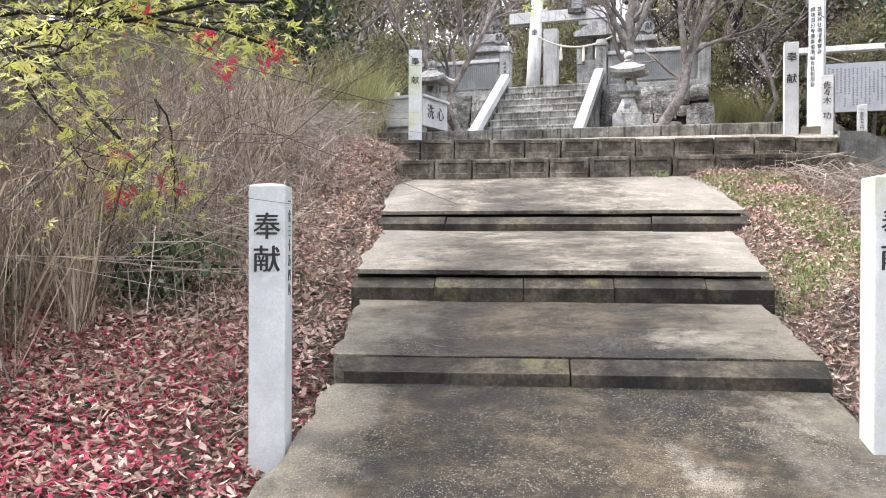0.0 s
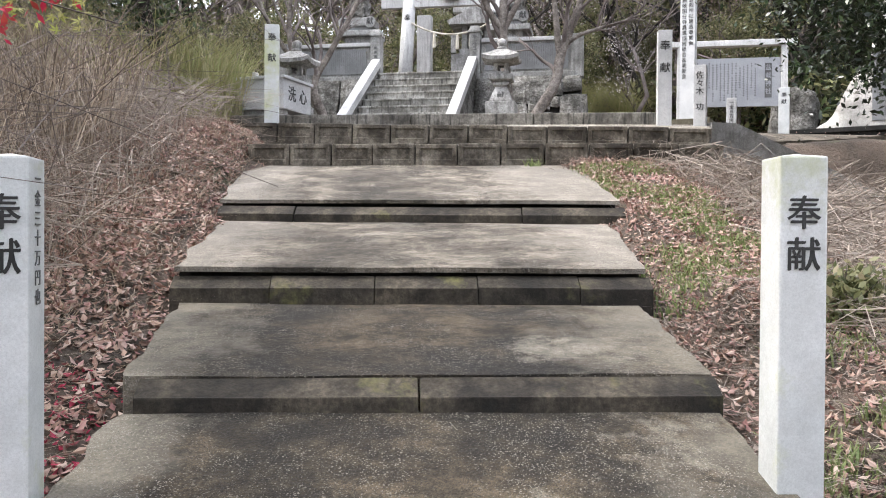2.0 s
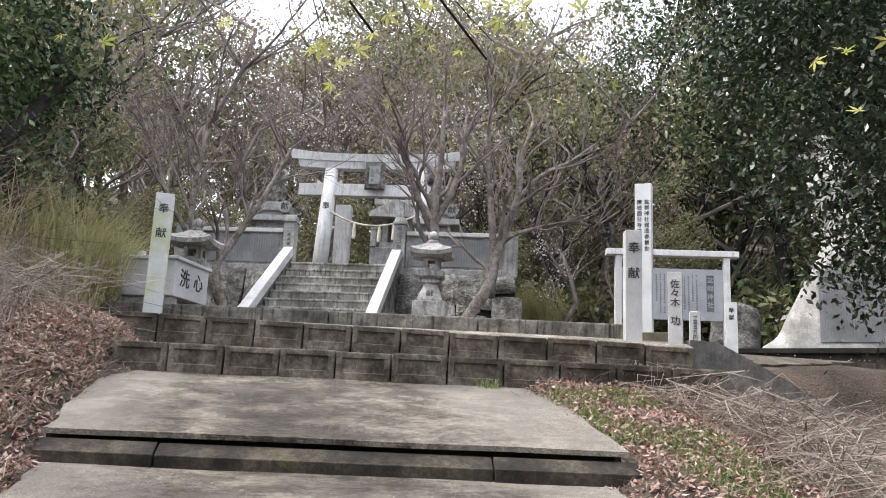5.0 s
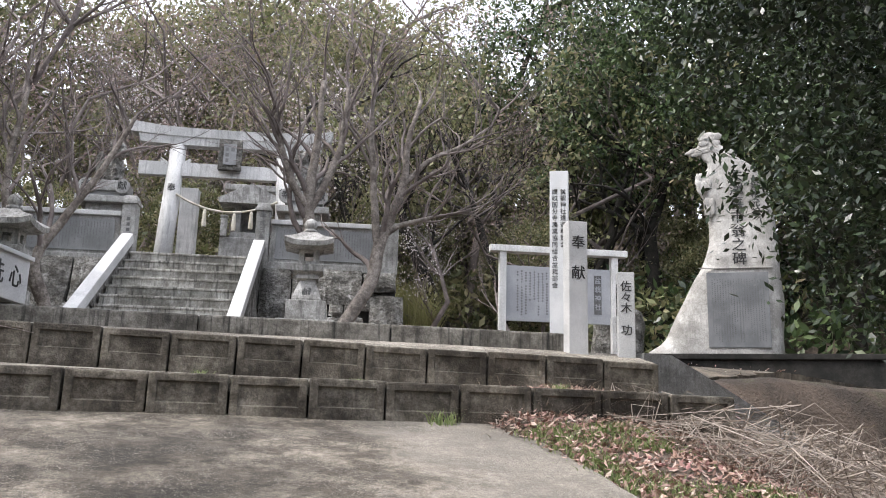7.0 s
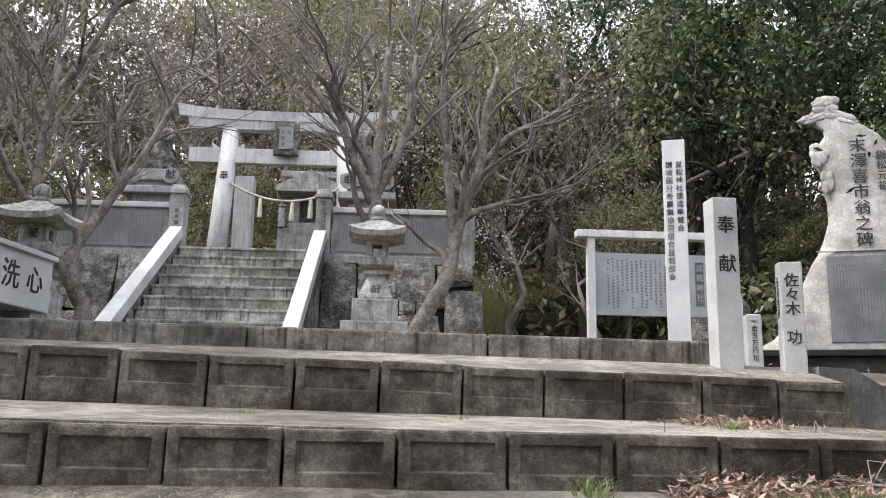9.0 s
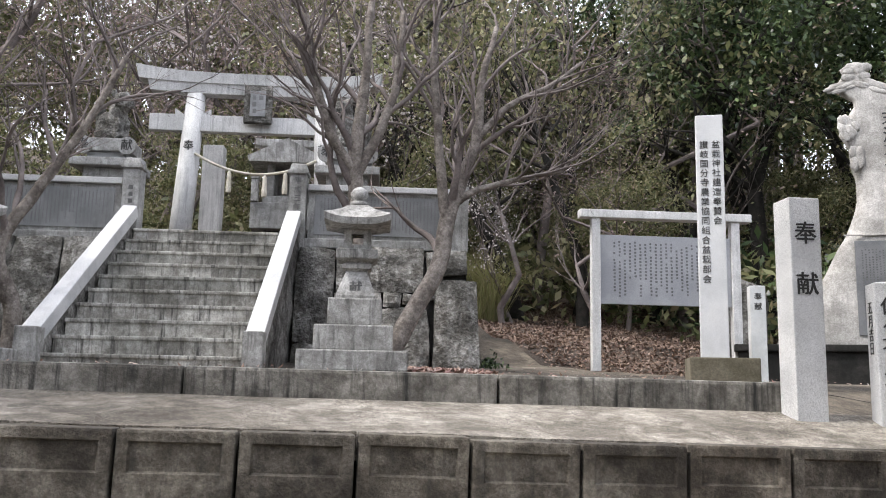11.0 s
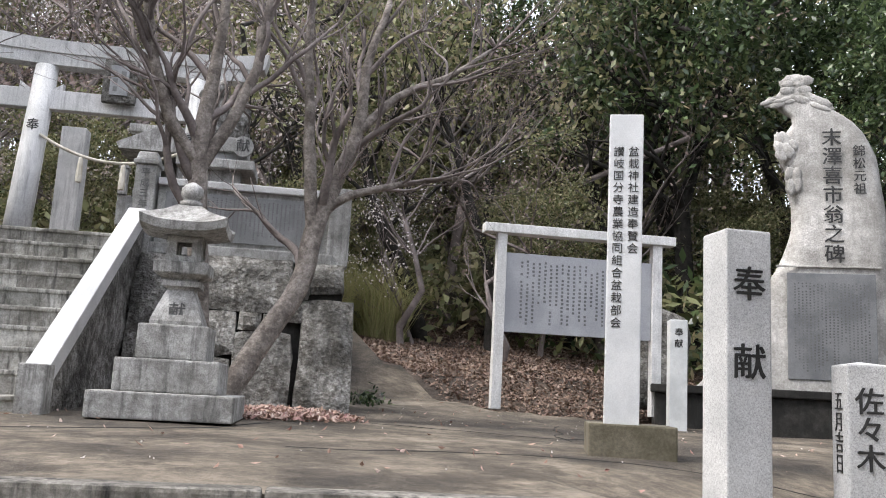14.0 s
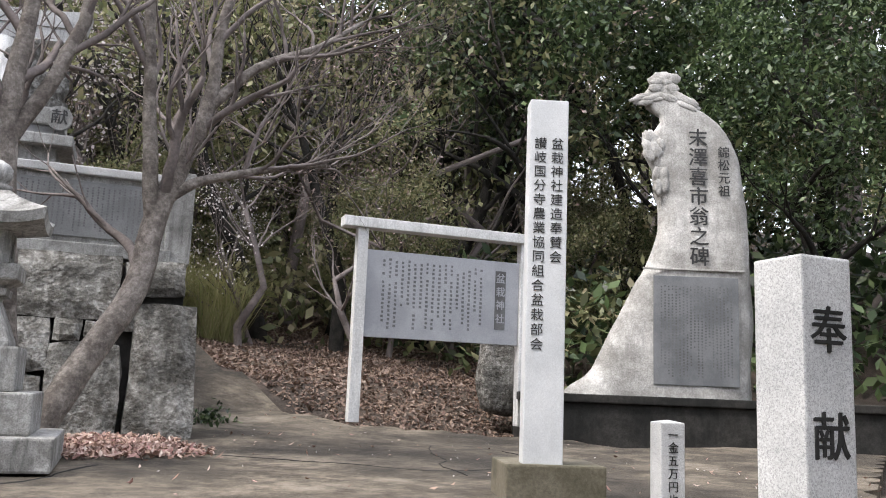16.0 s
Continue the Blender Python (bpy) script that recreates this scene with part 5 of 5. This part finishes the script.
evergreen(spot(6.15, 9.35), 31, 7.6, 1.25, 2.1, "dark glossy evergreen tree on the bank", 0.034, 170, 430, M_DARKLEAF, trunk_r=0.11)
ever = evergreen(spot(13.6, 23.0), 32, 11.0, 3.6, 2.9, "tall dark evergreen tree behind the memorial, also added unseen elsewhere", 0.075, 54, 240, trunk_r=0.22)
ivy = evergreen(spot(-2.35, 13.2), 36, 6.2, 0.3, 0.6, "slender trunk wrapped in dark ivy behind the thicket", 0.045, 60, 170, trunk_r=0.12)
olive = evergreen(spot(-5.5, 16.5), 33, 7.5, 1.0, 2.4, "olive-green tree on the wooded slope", 0.07, 56, 220, M_OLIVE, 0.12, M_TWIG)
wood = [wood_tree(spot(-2.5, 27.5), 41, 9.5, "tall bare brown tree on the wooded slope"), wood_tree(spot(2.2, 30.0), 42, 9.0, "tall bare grey tree on the wooded slope"), wood_tree(spot(5.6, 28.5), 43, 8.5, "bare many-twigged tree on the wooded slope")]
rng = random.Random(77)
# Seven from (-6.5, -4.0), with (14.9, 18.2) before them, are unseen, added to block sky light.
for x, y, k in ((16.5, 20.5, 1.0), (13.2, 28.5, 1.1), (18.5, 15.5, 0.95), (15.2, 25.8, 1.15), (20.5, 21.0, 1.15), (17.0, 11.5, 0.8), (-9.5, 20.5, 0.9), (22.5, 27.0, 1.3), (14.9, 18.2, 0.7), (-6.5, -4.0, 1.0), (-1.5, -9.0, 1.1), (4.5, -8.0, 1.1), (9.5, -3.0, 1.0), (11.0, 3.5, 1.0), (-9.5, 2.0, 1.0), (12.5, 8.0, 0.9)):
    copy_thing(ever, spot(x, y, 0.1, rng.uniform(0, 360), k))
for x, y, k in ((-6.8, 11.5, 0.75), (-4.6, 21.5, 0.85), (-8.5, 15.0, 1.0), (7.6, 26.2, 0.6), (10.3, 23.4, 0.5), (-9.0, 26.0, 1.15), (-7.0, 6.5, 0.8), (-2.0, 24.6, 0.5), (6.0, 24.8, 0.42), (16.0, 30.0, 1.2), (-12.0, 12.0, 1.1), (2.0, 27.0, 0.55), (0.4, 38.0, 1.4), (4.8, 40.0, 1.8), (-4.4, 37.0, 1.7), (9.0, 41.0, 1.8), (-9.0, 40.0, 1.7), (0.0, 24.2, 0.4), (9.5, 30.5, 0.9), (13.0, 29.5, 0.9), (17.0, 26.5, 0.95), (19.0, 22.5, 0.9), (20.0, 17.5, 0.9), (21.0, 12.0, 0.9), (6.4, 32.0, 0.9), (11.0, 26.0, 0.5), (14.5, 22.6, 0.5), (16.5, 16.0, 0.5)):
    copy_thing(olive, spot(x, y, 0.1, rng.uniform(0, 360), k))
for x, y, k in ((-5.5, 25.0, 0.9), (-4.0, 30.5, 1.0), (0.3, 26.2, 0.8), (4.2, 26.4, 0.75), (8.3, 29.0, 1.0), (-8.0, 18.2, 0.8), (-0.8, 31.0, 0.9), (5.0, 32.5, 1.1), (-3.6, 19.8, 0.55), (10.5, 30.5, 1.1), (-11.0, 23.0, 1.1), (7.6, 23.4, 0.6), (9.0, 22.4, 0.55), (19.5, 25.0, 1.1), (11.8, 23.6, 0.95), (14.0, 26.5, 1.2), (17.5, 18.5, 0.9), (2.0, 37.0, 1.0),
                (-9.0, 34.0, 1.2), (7.0, 38.0, 1.3), (13.5, 36.0, 1.3), (-6.0, 9.0, 0.6), (-5.5, 13.2, 0.6), (-1.8, 26.0, 1.25), (1.2, 28.2, 1.0), (3.4, 27.6, 0.9), (-3.0, 23.5, 1.0), (0.2, 32.5, 0.85), (3.6, 33.0, 1.15), (-5.0, 28.0, 1.4), (6.8, 30.0, 1.35), (-7.2, 22.0, 1.2), (9.6, 26.0, 1.1)):
    copy_thing(rng.choice(wood), spot(x, y, 0.1, rng.uniform(0, 360), k))
def dark_tree(m, seed, label):
    """A leaning dark trunk with crooked limbs and a thin top."""
    r = random.Random(seed)
    ob = thing("wood_tree", m, label, "tree", "dark trunks of the wood")
    lines, ends = [], []
    p, d, pts = Vector((0, 0, -0.3)), Vector((r.gauss(0, 0.25), r.gauss(0, 0.15), 1)).normalized(), []
    for k in range(12):
        pts.append(p)
        d = (d + Vector((r.gauss(0, 0.13), r.gauss(0, 0.1), 0.05))).normalized()
        p = p + d * 0.62
    lines.append((pts, [0.17 * (1 - 0.065 * k) for k in range(12)]))
    for k in range(7):
        i = r.randint(4, 11)
        a = r.uniform(0, 6.283)
        branch(r, pts[i], Vector((math.cos(a), math.sin(a), 0.7)).normalized(), 2.0, 0.05, 2, lines, ends, 0.3, 0.08, 3, 0.8, 0.6)
    v, f = tubes(lines, 7)
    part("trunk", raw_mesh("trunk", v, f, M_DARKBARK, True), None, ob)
    v, f = leaf_cloud(r, [q for q, _ in ends], 14, 0.08, 0.25)
    part("leaves", raw_mesh("leaves", v, f.tolist(), M_OLIVE), None, ob, "thin olive leaves")
    return ob


dark = [dark_tree(spot(8.4, 24.4), 61, "dark leaning trunk with crooked limbs on the slope"), dark_tree(spot(10.2, 25.4), 62, "dark forked trunk with crooked limbs on the slope")]
for k, (x, y, sc) in enumerate(((7.3, 25.8, 0.9), (9.4, 23.6, 0.85), (11.6, 24.6, 1.1), (6.4, 28.4, 1.0), (12.9, 23.4, 1.0), (15.6, 22.4, 1.1), (4.6, 25.2, 0.8), (-3.4, 22.4, 0.9), (14.6, 20.2, 1.0))):
    copy_thing(dark[k % 2], spot(x, y, 0.1, 77 * k, sc))
for x, y, k, turn in ((7.8, 32.0, 1.4, 130), (11.5, 30.0, 1.2, 250), (9.8, 36.5, 1.6, 300), (6.0, 37.0, 1.5, 40)):
    copy_thing(olive, spot(x, y, 0.1, turn, k))
# a blossoming tree among the bare ones
ob = thing("blossom_tree", spot(6.6, 27.0), "bare tree with scattered white blossom", "tree", "blossoming trees")
lines, ends = [], []
branch(random.Random(5), Vector((0, 0, -0.2)), Vector((0, 0, 1)), 3.2, 0.1, 3, lines, ends, 0.2, 0.08, 5, 0.9, 0.62)
v, f = tubes(lines, 5)
part("trunk", raw_mesh("trunk", v, f, M_TWIG, True), None, ob)
v, f = leaf_cloud(random.Random(5), [p for p, _ in ends], 13, 0.06, 0.2, 1.2)
part("blossom", raw_mesh("blossom", v, f.tolist(), M_WHITE), None, ob)
for x, y, k in ((4.3, 29.5, 1.3), (8.0, 23.9, 0.62), (-1.0, 34.0, 1.5), (7.2, 33.5, 1.5)):
    copy_thing(ob, spot(x, y, 0.1, 130 * x, k))
# far woods close the place all round
rng = random.Random(99)
spots, trunks = [], []
for k in range(420):
    a = rng.uniform(0, 6.283)
    r = rng.uniform(24, 70)
    x, y = 2 + r * math.cos(a), 14 + r * math.sin(a) * 1.0
    if -9 < x < 16 and -25 < y < 40:
        continue
    z = land(x, y)
    h = rng.uniform(5, 10)
    trunks.append(([Vector((x, y, z - 0.3)), Vector((x, y, z + h))], [0.2, 0.08]))
    spots += crown_spots(rng, (x, y, z + h * 0.65), (2.4, 2.4, h * 0.45), 26, 0.2)
v, f = leaf_cloud(rng, spots, 9, 0.36, 0.5)
tagged(new("far_wood", raw_mesh("far_wood", v, f.tolist(), M_OLIVE)), "far wooded hillside of mixed olive trees", "woods", kind="stuff")
v, f = tubes(trunks, 5)
tagged(new("far_trunks", raw_mesh("far_trunks", v, f, M_TWIG)), "dark trunks of the far woods", "woods", kind="stuff")


# ---- grasses, fallen leaves, dry vines ----
def scatter(rng, n, x0, x1, y0, y1, keep=None, height=None):
    out = []
    while len(out) < n:
        x, y = rng.uniform(x0, x1), rng.uniform(y0, y1)
        if keep is None or keep(x, y, rng):
            out.append(Vector((x, y, (height or land)(x, y))))
    return out


def off_ramp(x, y, rng):
    return x < -0.26 - 0.03 * max(0.0, y - 4) + rng.gauss(0, 0.05) or x > 2.18 + 0.085 * max(0.0, y - 4.5) + rng.gauss(0, 0.06)


def litter(rng, spots, size):
    verts, faces = [], []
    for s in spots:
        m = Euler((rng.gauss(0, 0.5), rng.gauss(0, 0.5), rng.uniform(0, 6.3))).to_matrix()
        w, ln = size * rng.uniform(0.3, 0.6), size * rng.uniform(0.6, 1.3)
        c = s + Vector((0, 0, rng.uniform(0.0, 0.035)))
        b = len(verts)
        verts += [c + m @ Vector(p) for p in ((-ln / 2, 0, 0.006), (0, -w / 2, 0), (ln / 2, 0, 0.008), (0, w / 2, 0.002))]
        faces.append((b, b + 1, b + 2, b + 3))
    return verts, faces


rng = random.Random(7)
stuff = [
    ("fallen_leaves", M_LITTER, litter(rng, scatter(rng, 46000, -4.0, -0.15, 2.0, 12.2, off_ramp), 0.058), "brown and russet fallen leaves on the bank", "fallen leaves"),
    ("fallen_leaves", M_LITTER, litter(rng, scatter(rng, 30000, 2.15, 5.2, 2.0, 11.2, off_ramp), 0.05), "dry fallen leaves on the grassy bank", "fallen leaves"),
    ("fallen_leaves", M_MULCH, litter(rng, scatter(rng, 30000, 4.8, 13.0, 19.2, 27.0, lambda x, y, r: not paved(x, y) and y > 19.6 - 0.3 * (x - 6)), 0.08), "thick russet leaf litter on the slope behind the notice board", "fallen leaves"),
    ("fallen_red_leaves", M_REDLITTER, litter(rng, scatter(rng, 19000, -3.2, -0.15, 1.8, 5.2, lambda x, y, r: off_ramp(x, y, r) and r.random() < 1.2 - 0.28 * max(0, y - 2.2)), 0.042), "crimson fallen leaves at the foot of the bank", "fallen leaves"),
    ("dry_grass", M_DRY, blades(rng, scatter(rng, 1300, -5.5, -1.5, 2.5, 12.5, lambda x, y, r: x < -1.4 - 0.25 * max(0, 6 - y) - 0.3 * max(0, y - 9.5) + r.gauss(0, 0.25) and noise.noise(Vector((x * 1.7, y * 1.7, 1))) > -0.02), 1.15, 0.008, 0.85, 9), "tall dead grass and reeds, brown and bent", "dry grass"),
    ("dry_grass", M_DRY, blades(rng, scatter(rng, 150, -2.2, -0.9, 6.0, 12.0), 0.25, 0.007, 1.1, 4), "low bent dry stalks on the bank", "dry grass"),
    ("undergrowth", M_OLIVE, [q if isinstance(q, list) else q.tolist() for q in leaf_cloud(rng, [p + Vector((0, 0, rng.uniform(0.05, 1.6))) for p in scatter(rng, 3200, -11, 16, 20.5, 36.0, lambda x, y, r: not paved(x, y) and not (-3.5 < x < 6.5 and y < 25) and not (6 < x < 10.5 and y < 24))], 8, 0.12, 0.3)], "olive undergrowth between the trunks on the slope", "undergrowth"),
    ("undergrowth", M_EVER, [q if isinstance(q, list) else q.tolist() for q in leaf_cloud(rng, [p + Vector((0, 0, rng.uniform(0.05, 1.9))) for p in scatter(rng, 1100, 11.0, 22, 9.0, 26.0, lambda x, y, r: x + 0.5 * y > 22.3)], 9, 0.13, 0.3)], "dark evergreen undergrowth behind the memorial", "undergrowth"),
    ("undergrowth", M_OLIVE, [q if isinstance(q, list) else q.tolist() for q in leaf_cloud(rng, [p + Vector((0, 0, rng.uniform(0.05, 1.3))) for p in scatter(rng, 900, -8.5, -3.2, 2.0, 19.0)], 9, 0.08, 0.25)], "dark brush behind the dead grass", "undergrowth"),
    ("bramble", M_TWIG, tubes([([p, p + Vector((rng.gauss(0, 0.2), rng.gauss(0, 0.2), rng.uniform(0.4, 1.0))), p + Vector((rng.gauss(0, 0.6), rng.gauss(0, 0.6), rng.uniform(0.6, 1.6))), p + Vector((rng.gauss(0, 1.0), rng.gauss(0, 1.0), rng.uniform(0.2, 1.6)))], [0.006, 0.005, 0.003, 0.0015]) for p in scatter(rng, 330, -5.0, -1.5, 3.0, 12.5)], 3), "tangle of bare brambles in the dead grass", "brambles"),
    ("bramble", M_VINE, tubes([([p, p + Vector((rng.gauss(0, 0.12), rng.gauss(0, 0.12), rng.uniform(0.1, 0.4))), p + Vector((rng.gauss(0, 0.3), rng.gauss(0, 0.3), rng.uniform(0.15, 0.6))), p + Vector((rng.gauss(0, 0.45), rng.gauss(0, 0.45), rng.uniform(-0.02, 0.5)))], [0.004, 0.004, 0.003, 0.0015]) for p in scatter(rng, 700, -2.6, -1.0, 5.0, 11.8)], 3), "grey tangle of dead stems along the thicket", "brambles"),
    ("dry_vine_tangle", M_VINE, tubes([([p, p + Vector((rng.gauss(0, 0.15), rng.gauss(0, 0.15), rng.uniform(0.05, 0.18))), p + Vector((rng.gauss(0, 0.22), rng.gauss(0, 0.22), rng.uniform(0.05, 0.24))), p + Vector((rng.gauss(0, 0.24), rng.gauss(0, 0.24), rng.uniform(-0.05, 0.12)))], [0.003, 0.003, 0.0025, 0.0015]) for p in scatter(rng, 900, 3.0, 5.0, 4.6, 10.2, lambda x, y, r: not (x < 3.65 and y > 6.2))], 3), "grey tangle of dry vines on the bank", "dry vines"),
    ("fallen_leaves", M_MULCH, litter(rng, scatter(rng, 15000, 4.8, 8.5, 2.5, 9.0), 0.065), "dull brown fallen leaves on the lower bank", "fallen leaves"),
    ("dry_vine_tangle", M_VINE, tubes([([p, p + Vector((rng.gauss(0, 0.16), rng.gauss(0, 0.16), rng.uniform(0.1, 0.3))), p + Vector((rng.gauss(0, 0.26), rng.gauss(0, 0.26), rng.uniform(0.1, 0.4))), p + Vector((rng.gauss(0, 0.34), rng.gauss(0, 0.34), rng.uniform(-0.05, 0.25)))], [0.004, 0.004, 0.003, 0.0015]) for p in scatter(rng, 1500, 3.7, 7.0, 5.0, 10.6, lambda x, y, r: y < 9.6 - 0.35 * max(0.0, 4.6 - x))], 3), "heaped grey tangle of dead vines along the bank", "dry vines"),
    ("fallen_leaves", M_LITTER, litter(rng, scatter(rng, 12000, 5.0, 9.0, 8.0, 12.4, lambda x, y, r: not paved(x, y)), 0.06), "dry fallen leaves below the paving's edge", "fallen leaves"),
    ("dry_vine_tangle", M_VINE, blades(rng, scatter(rng, 300, 4.8, 8.5, 8.5, 11.3, lambda x, y, r: not paved(x, y)), 0.13, 0.006, 2.0, 8), "dead vines and stalks below the paving's edge", "dry vines"),
    ("dry_vines", M_DRY, blades(rng, scatter(rng, 700, 2.9, 6.0, 3.0, 11.0, lambda x, y, r: off_ramp(x, y, r) and not (x < 3.65 and 6.2 < y < 9.9)), 0.16, 0.005, 2.2, 7), "tangled dry stalks on the bank", "dry grass"),
    ("undergrowth", M_OLIVE, [q if isinstance(q, list) else q.tolist() for q in leaf_cloud(rng, [Vector((x, y, 5.1 + rng.uniform(0.0, 1.5))) for x, y in [(S @ Vector((rng.uniform(-4.2, 3.0), rng.uniform(8.6, 11.5), 0)))[:2] for _ in range(260)]], 12, 0.08, 0.25)], "olive bushes behind the shrine gate", "undergrowth"),
    ("bamboo_grass", M_BAMBOO, blades(rng, scatter(rng, 1500, -5.0, -1.15, 12.4, 19.0, lambda x, y, r: x < -1.2 - 0.5 * smooth(15.0, 17.0, y)), 1.25, 0.014, 0.5, 13), "yellow-green dwarf bamboo on the slope", "bamboo grass"),
    ("bamboo_grass", M_BAMBOO, blades(rng, scatter(rng, 520, 4.9, 7.8, 23.7, 25.8, lambda x, y, r: not paved(x, y) and noise.noise(Vector((x * 1.4, y * 1.4, 6))) > -0.15), 1.25, 0.011, 0.9, 12), "yellow-green dwarf bamboo beside the path", "bamboo grass"),
    ("fallen_leaves", M_LITTER, litter(rng, scatter(rng, 2600, 3.0, 4.75, 16.5, 17.9, lambda x, y, r: (Vector((x, y)) - Vector((3.9, 17.2))).length < r.gauss(0.75, 0.2), lambda x, y: plaza_height(x, y) + 0.01), 0.07), "russet leaf pile at the foot of the stone wall", "fallen leaves"),
    ("petals", M_WHITE, litter(rng, scatter(rng, 130, -1.5, 9.0, 13.2, 20.0, lambda x, y, r: paved(x, y), lambda x, y: plaza_height(x, y) + 0.003), 0.022), "scattered pale petals on the paving", "petals"),
    ("fallen_leaves", M_LITTER, litter(rng, scatter(rng, 260, -1.5, 9.0, 12.9, 20.0, lambda x, y, r: paved(x, y), lambda x, y: plaza_height(x, y) + 0.004), 0.045), "few brown leaves on the paving", "fallen leaves"),
    ("straw", M_VINE, blades(rng, scatter(rng, 2600, 2.3, 5.0, 4.0, 11.0, lambda x, y, r: off_ramp(x, y, r) and not (x < 3.7 and 6.4 < y < 9.8 and r.random() < 0.8)), 0.07, 0.007, 5.0, 7), "pale bent straw lying on the bank", "dry grass"),
    ("straw", M_STRAW, blades(rng, scatter(rng, 2600, -2.8, -0.45, 4.0, 11.8, off_ramp), 0.09, 0.006, 4.0, 6), "pale bent straw lying among fallen leaves", "dry grass"),
    ("green_grass", M_GRASS, blades(rng, scatter(rng, 1500, 2.7, 3.65, 6.4, 9.8, lambda x, y, r: off_ramp(x, y, r) and noise.noise(Vector((x * 1.9, y * 1.9, 3))) > -0.12), 0.065, 0.008, 1.1, 7), "patch of fresh green grass beside the ramp", "grass"),
    ("green_grass", M_GRASS, blades(rng, scatter(rng, 330, 2.4, 4.5, 3.5, 7.0, lambda x, y, r: off_ramp(x, y, r) and noise.noise(Vector((x * 1.5, y * 1.5, 8))) > 0.15), 0.10, 0.01, 0.9, 6), "green weeds among dry leaves", "grass"),
]
for name, material, (v, f), label, category in stuff:
    tagged(new(name, raw_mesh(name, v, f, material)), label, category, kind="stuff")


def shrub(x, y, size, seed, label, material):
    r = random.Random(seed)
    s = [Vector((r.gauss(0, size * 0.5), r.gauss(0, size * 0.5), r.uniform(0.0, size))) for _ in range(60)]
    v, f = leaf_cloud(r, s, 16, 0.03, 0.06)
    ob = thing("shrub", pose(x, y, land(x, y)), label, "shrub", "low shrubs")
    part("leaves", raw_mesh("leaves", v, f.tolist(), material), None, ob)
    lines, ends = [], []
    for _ in range(5):
        branch(r, Vector((0, 0, -0.05)), Vector((r.gauss(0, 0.6), r.gauss(0, 0.6), 1)).normalized(), size, 0.01, 1, lines, ends, 0.2, 0.0, 3)
    v, f = tubes(lines, 4)
    part("stem", raw_mesh("stem", v, f, M_TWIG), None, ob)["kind"] = "stuff"


shrub(-1.4, 5.6, 0.38, 1, "small dark green shrub among red leaves", M_EVER)
shrub(-2.3, 4.6, 0.4, 2, "dark shrub at the edge of the dead grass", M_EVER)
shrub(3.3, 5.6, 0.22, 3, "low green weed clump on the bank", M_OLIVE)
shrub(5.35, 19.0, 0.3, 5, "small dark bush at the corner of the stone wall", M_EVER)


def tuft(x, y, z, size, seed):
    r = random.Random(seed)
    v, f = blades(r, [Vector((r.gauss(0, size * 0.3), r.gauss(0, size * 0.15), 0)) for _ in range(14)], size, 0.008, 0.8, 5)
    tagged(part("grass_tuft", raw_mesh("grass_tuft", v, f, M_GRASS), None, at=pose(x, y, z)), "small green weed tuft growing in a joint", "weed", "weed tufts")


for s, o, back, z, size in ((-1.6, LOW, 0.95, 2.92, 0.07), (-0.55, LOW, 0.95, 2.92, 0.05), (0.9, LOW, 0.8, 2.91, 0.07), (-0.1, LOW, -0.05, 2.64, 0.10), (2.0, UP, 0.3, 3.2, 0.05)):
    tuft(*along(o, s, back), z, size, int(s * 10) + 50)
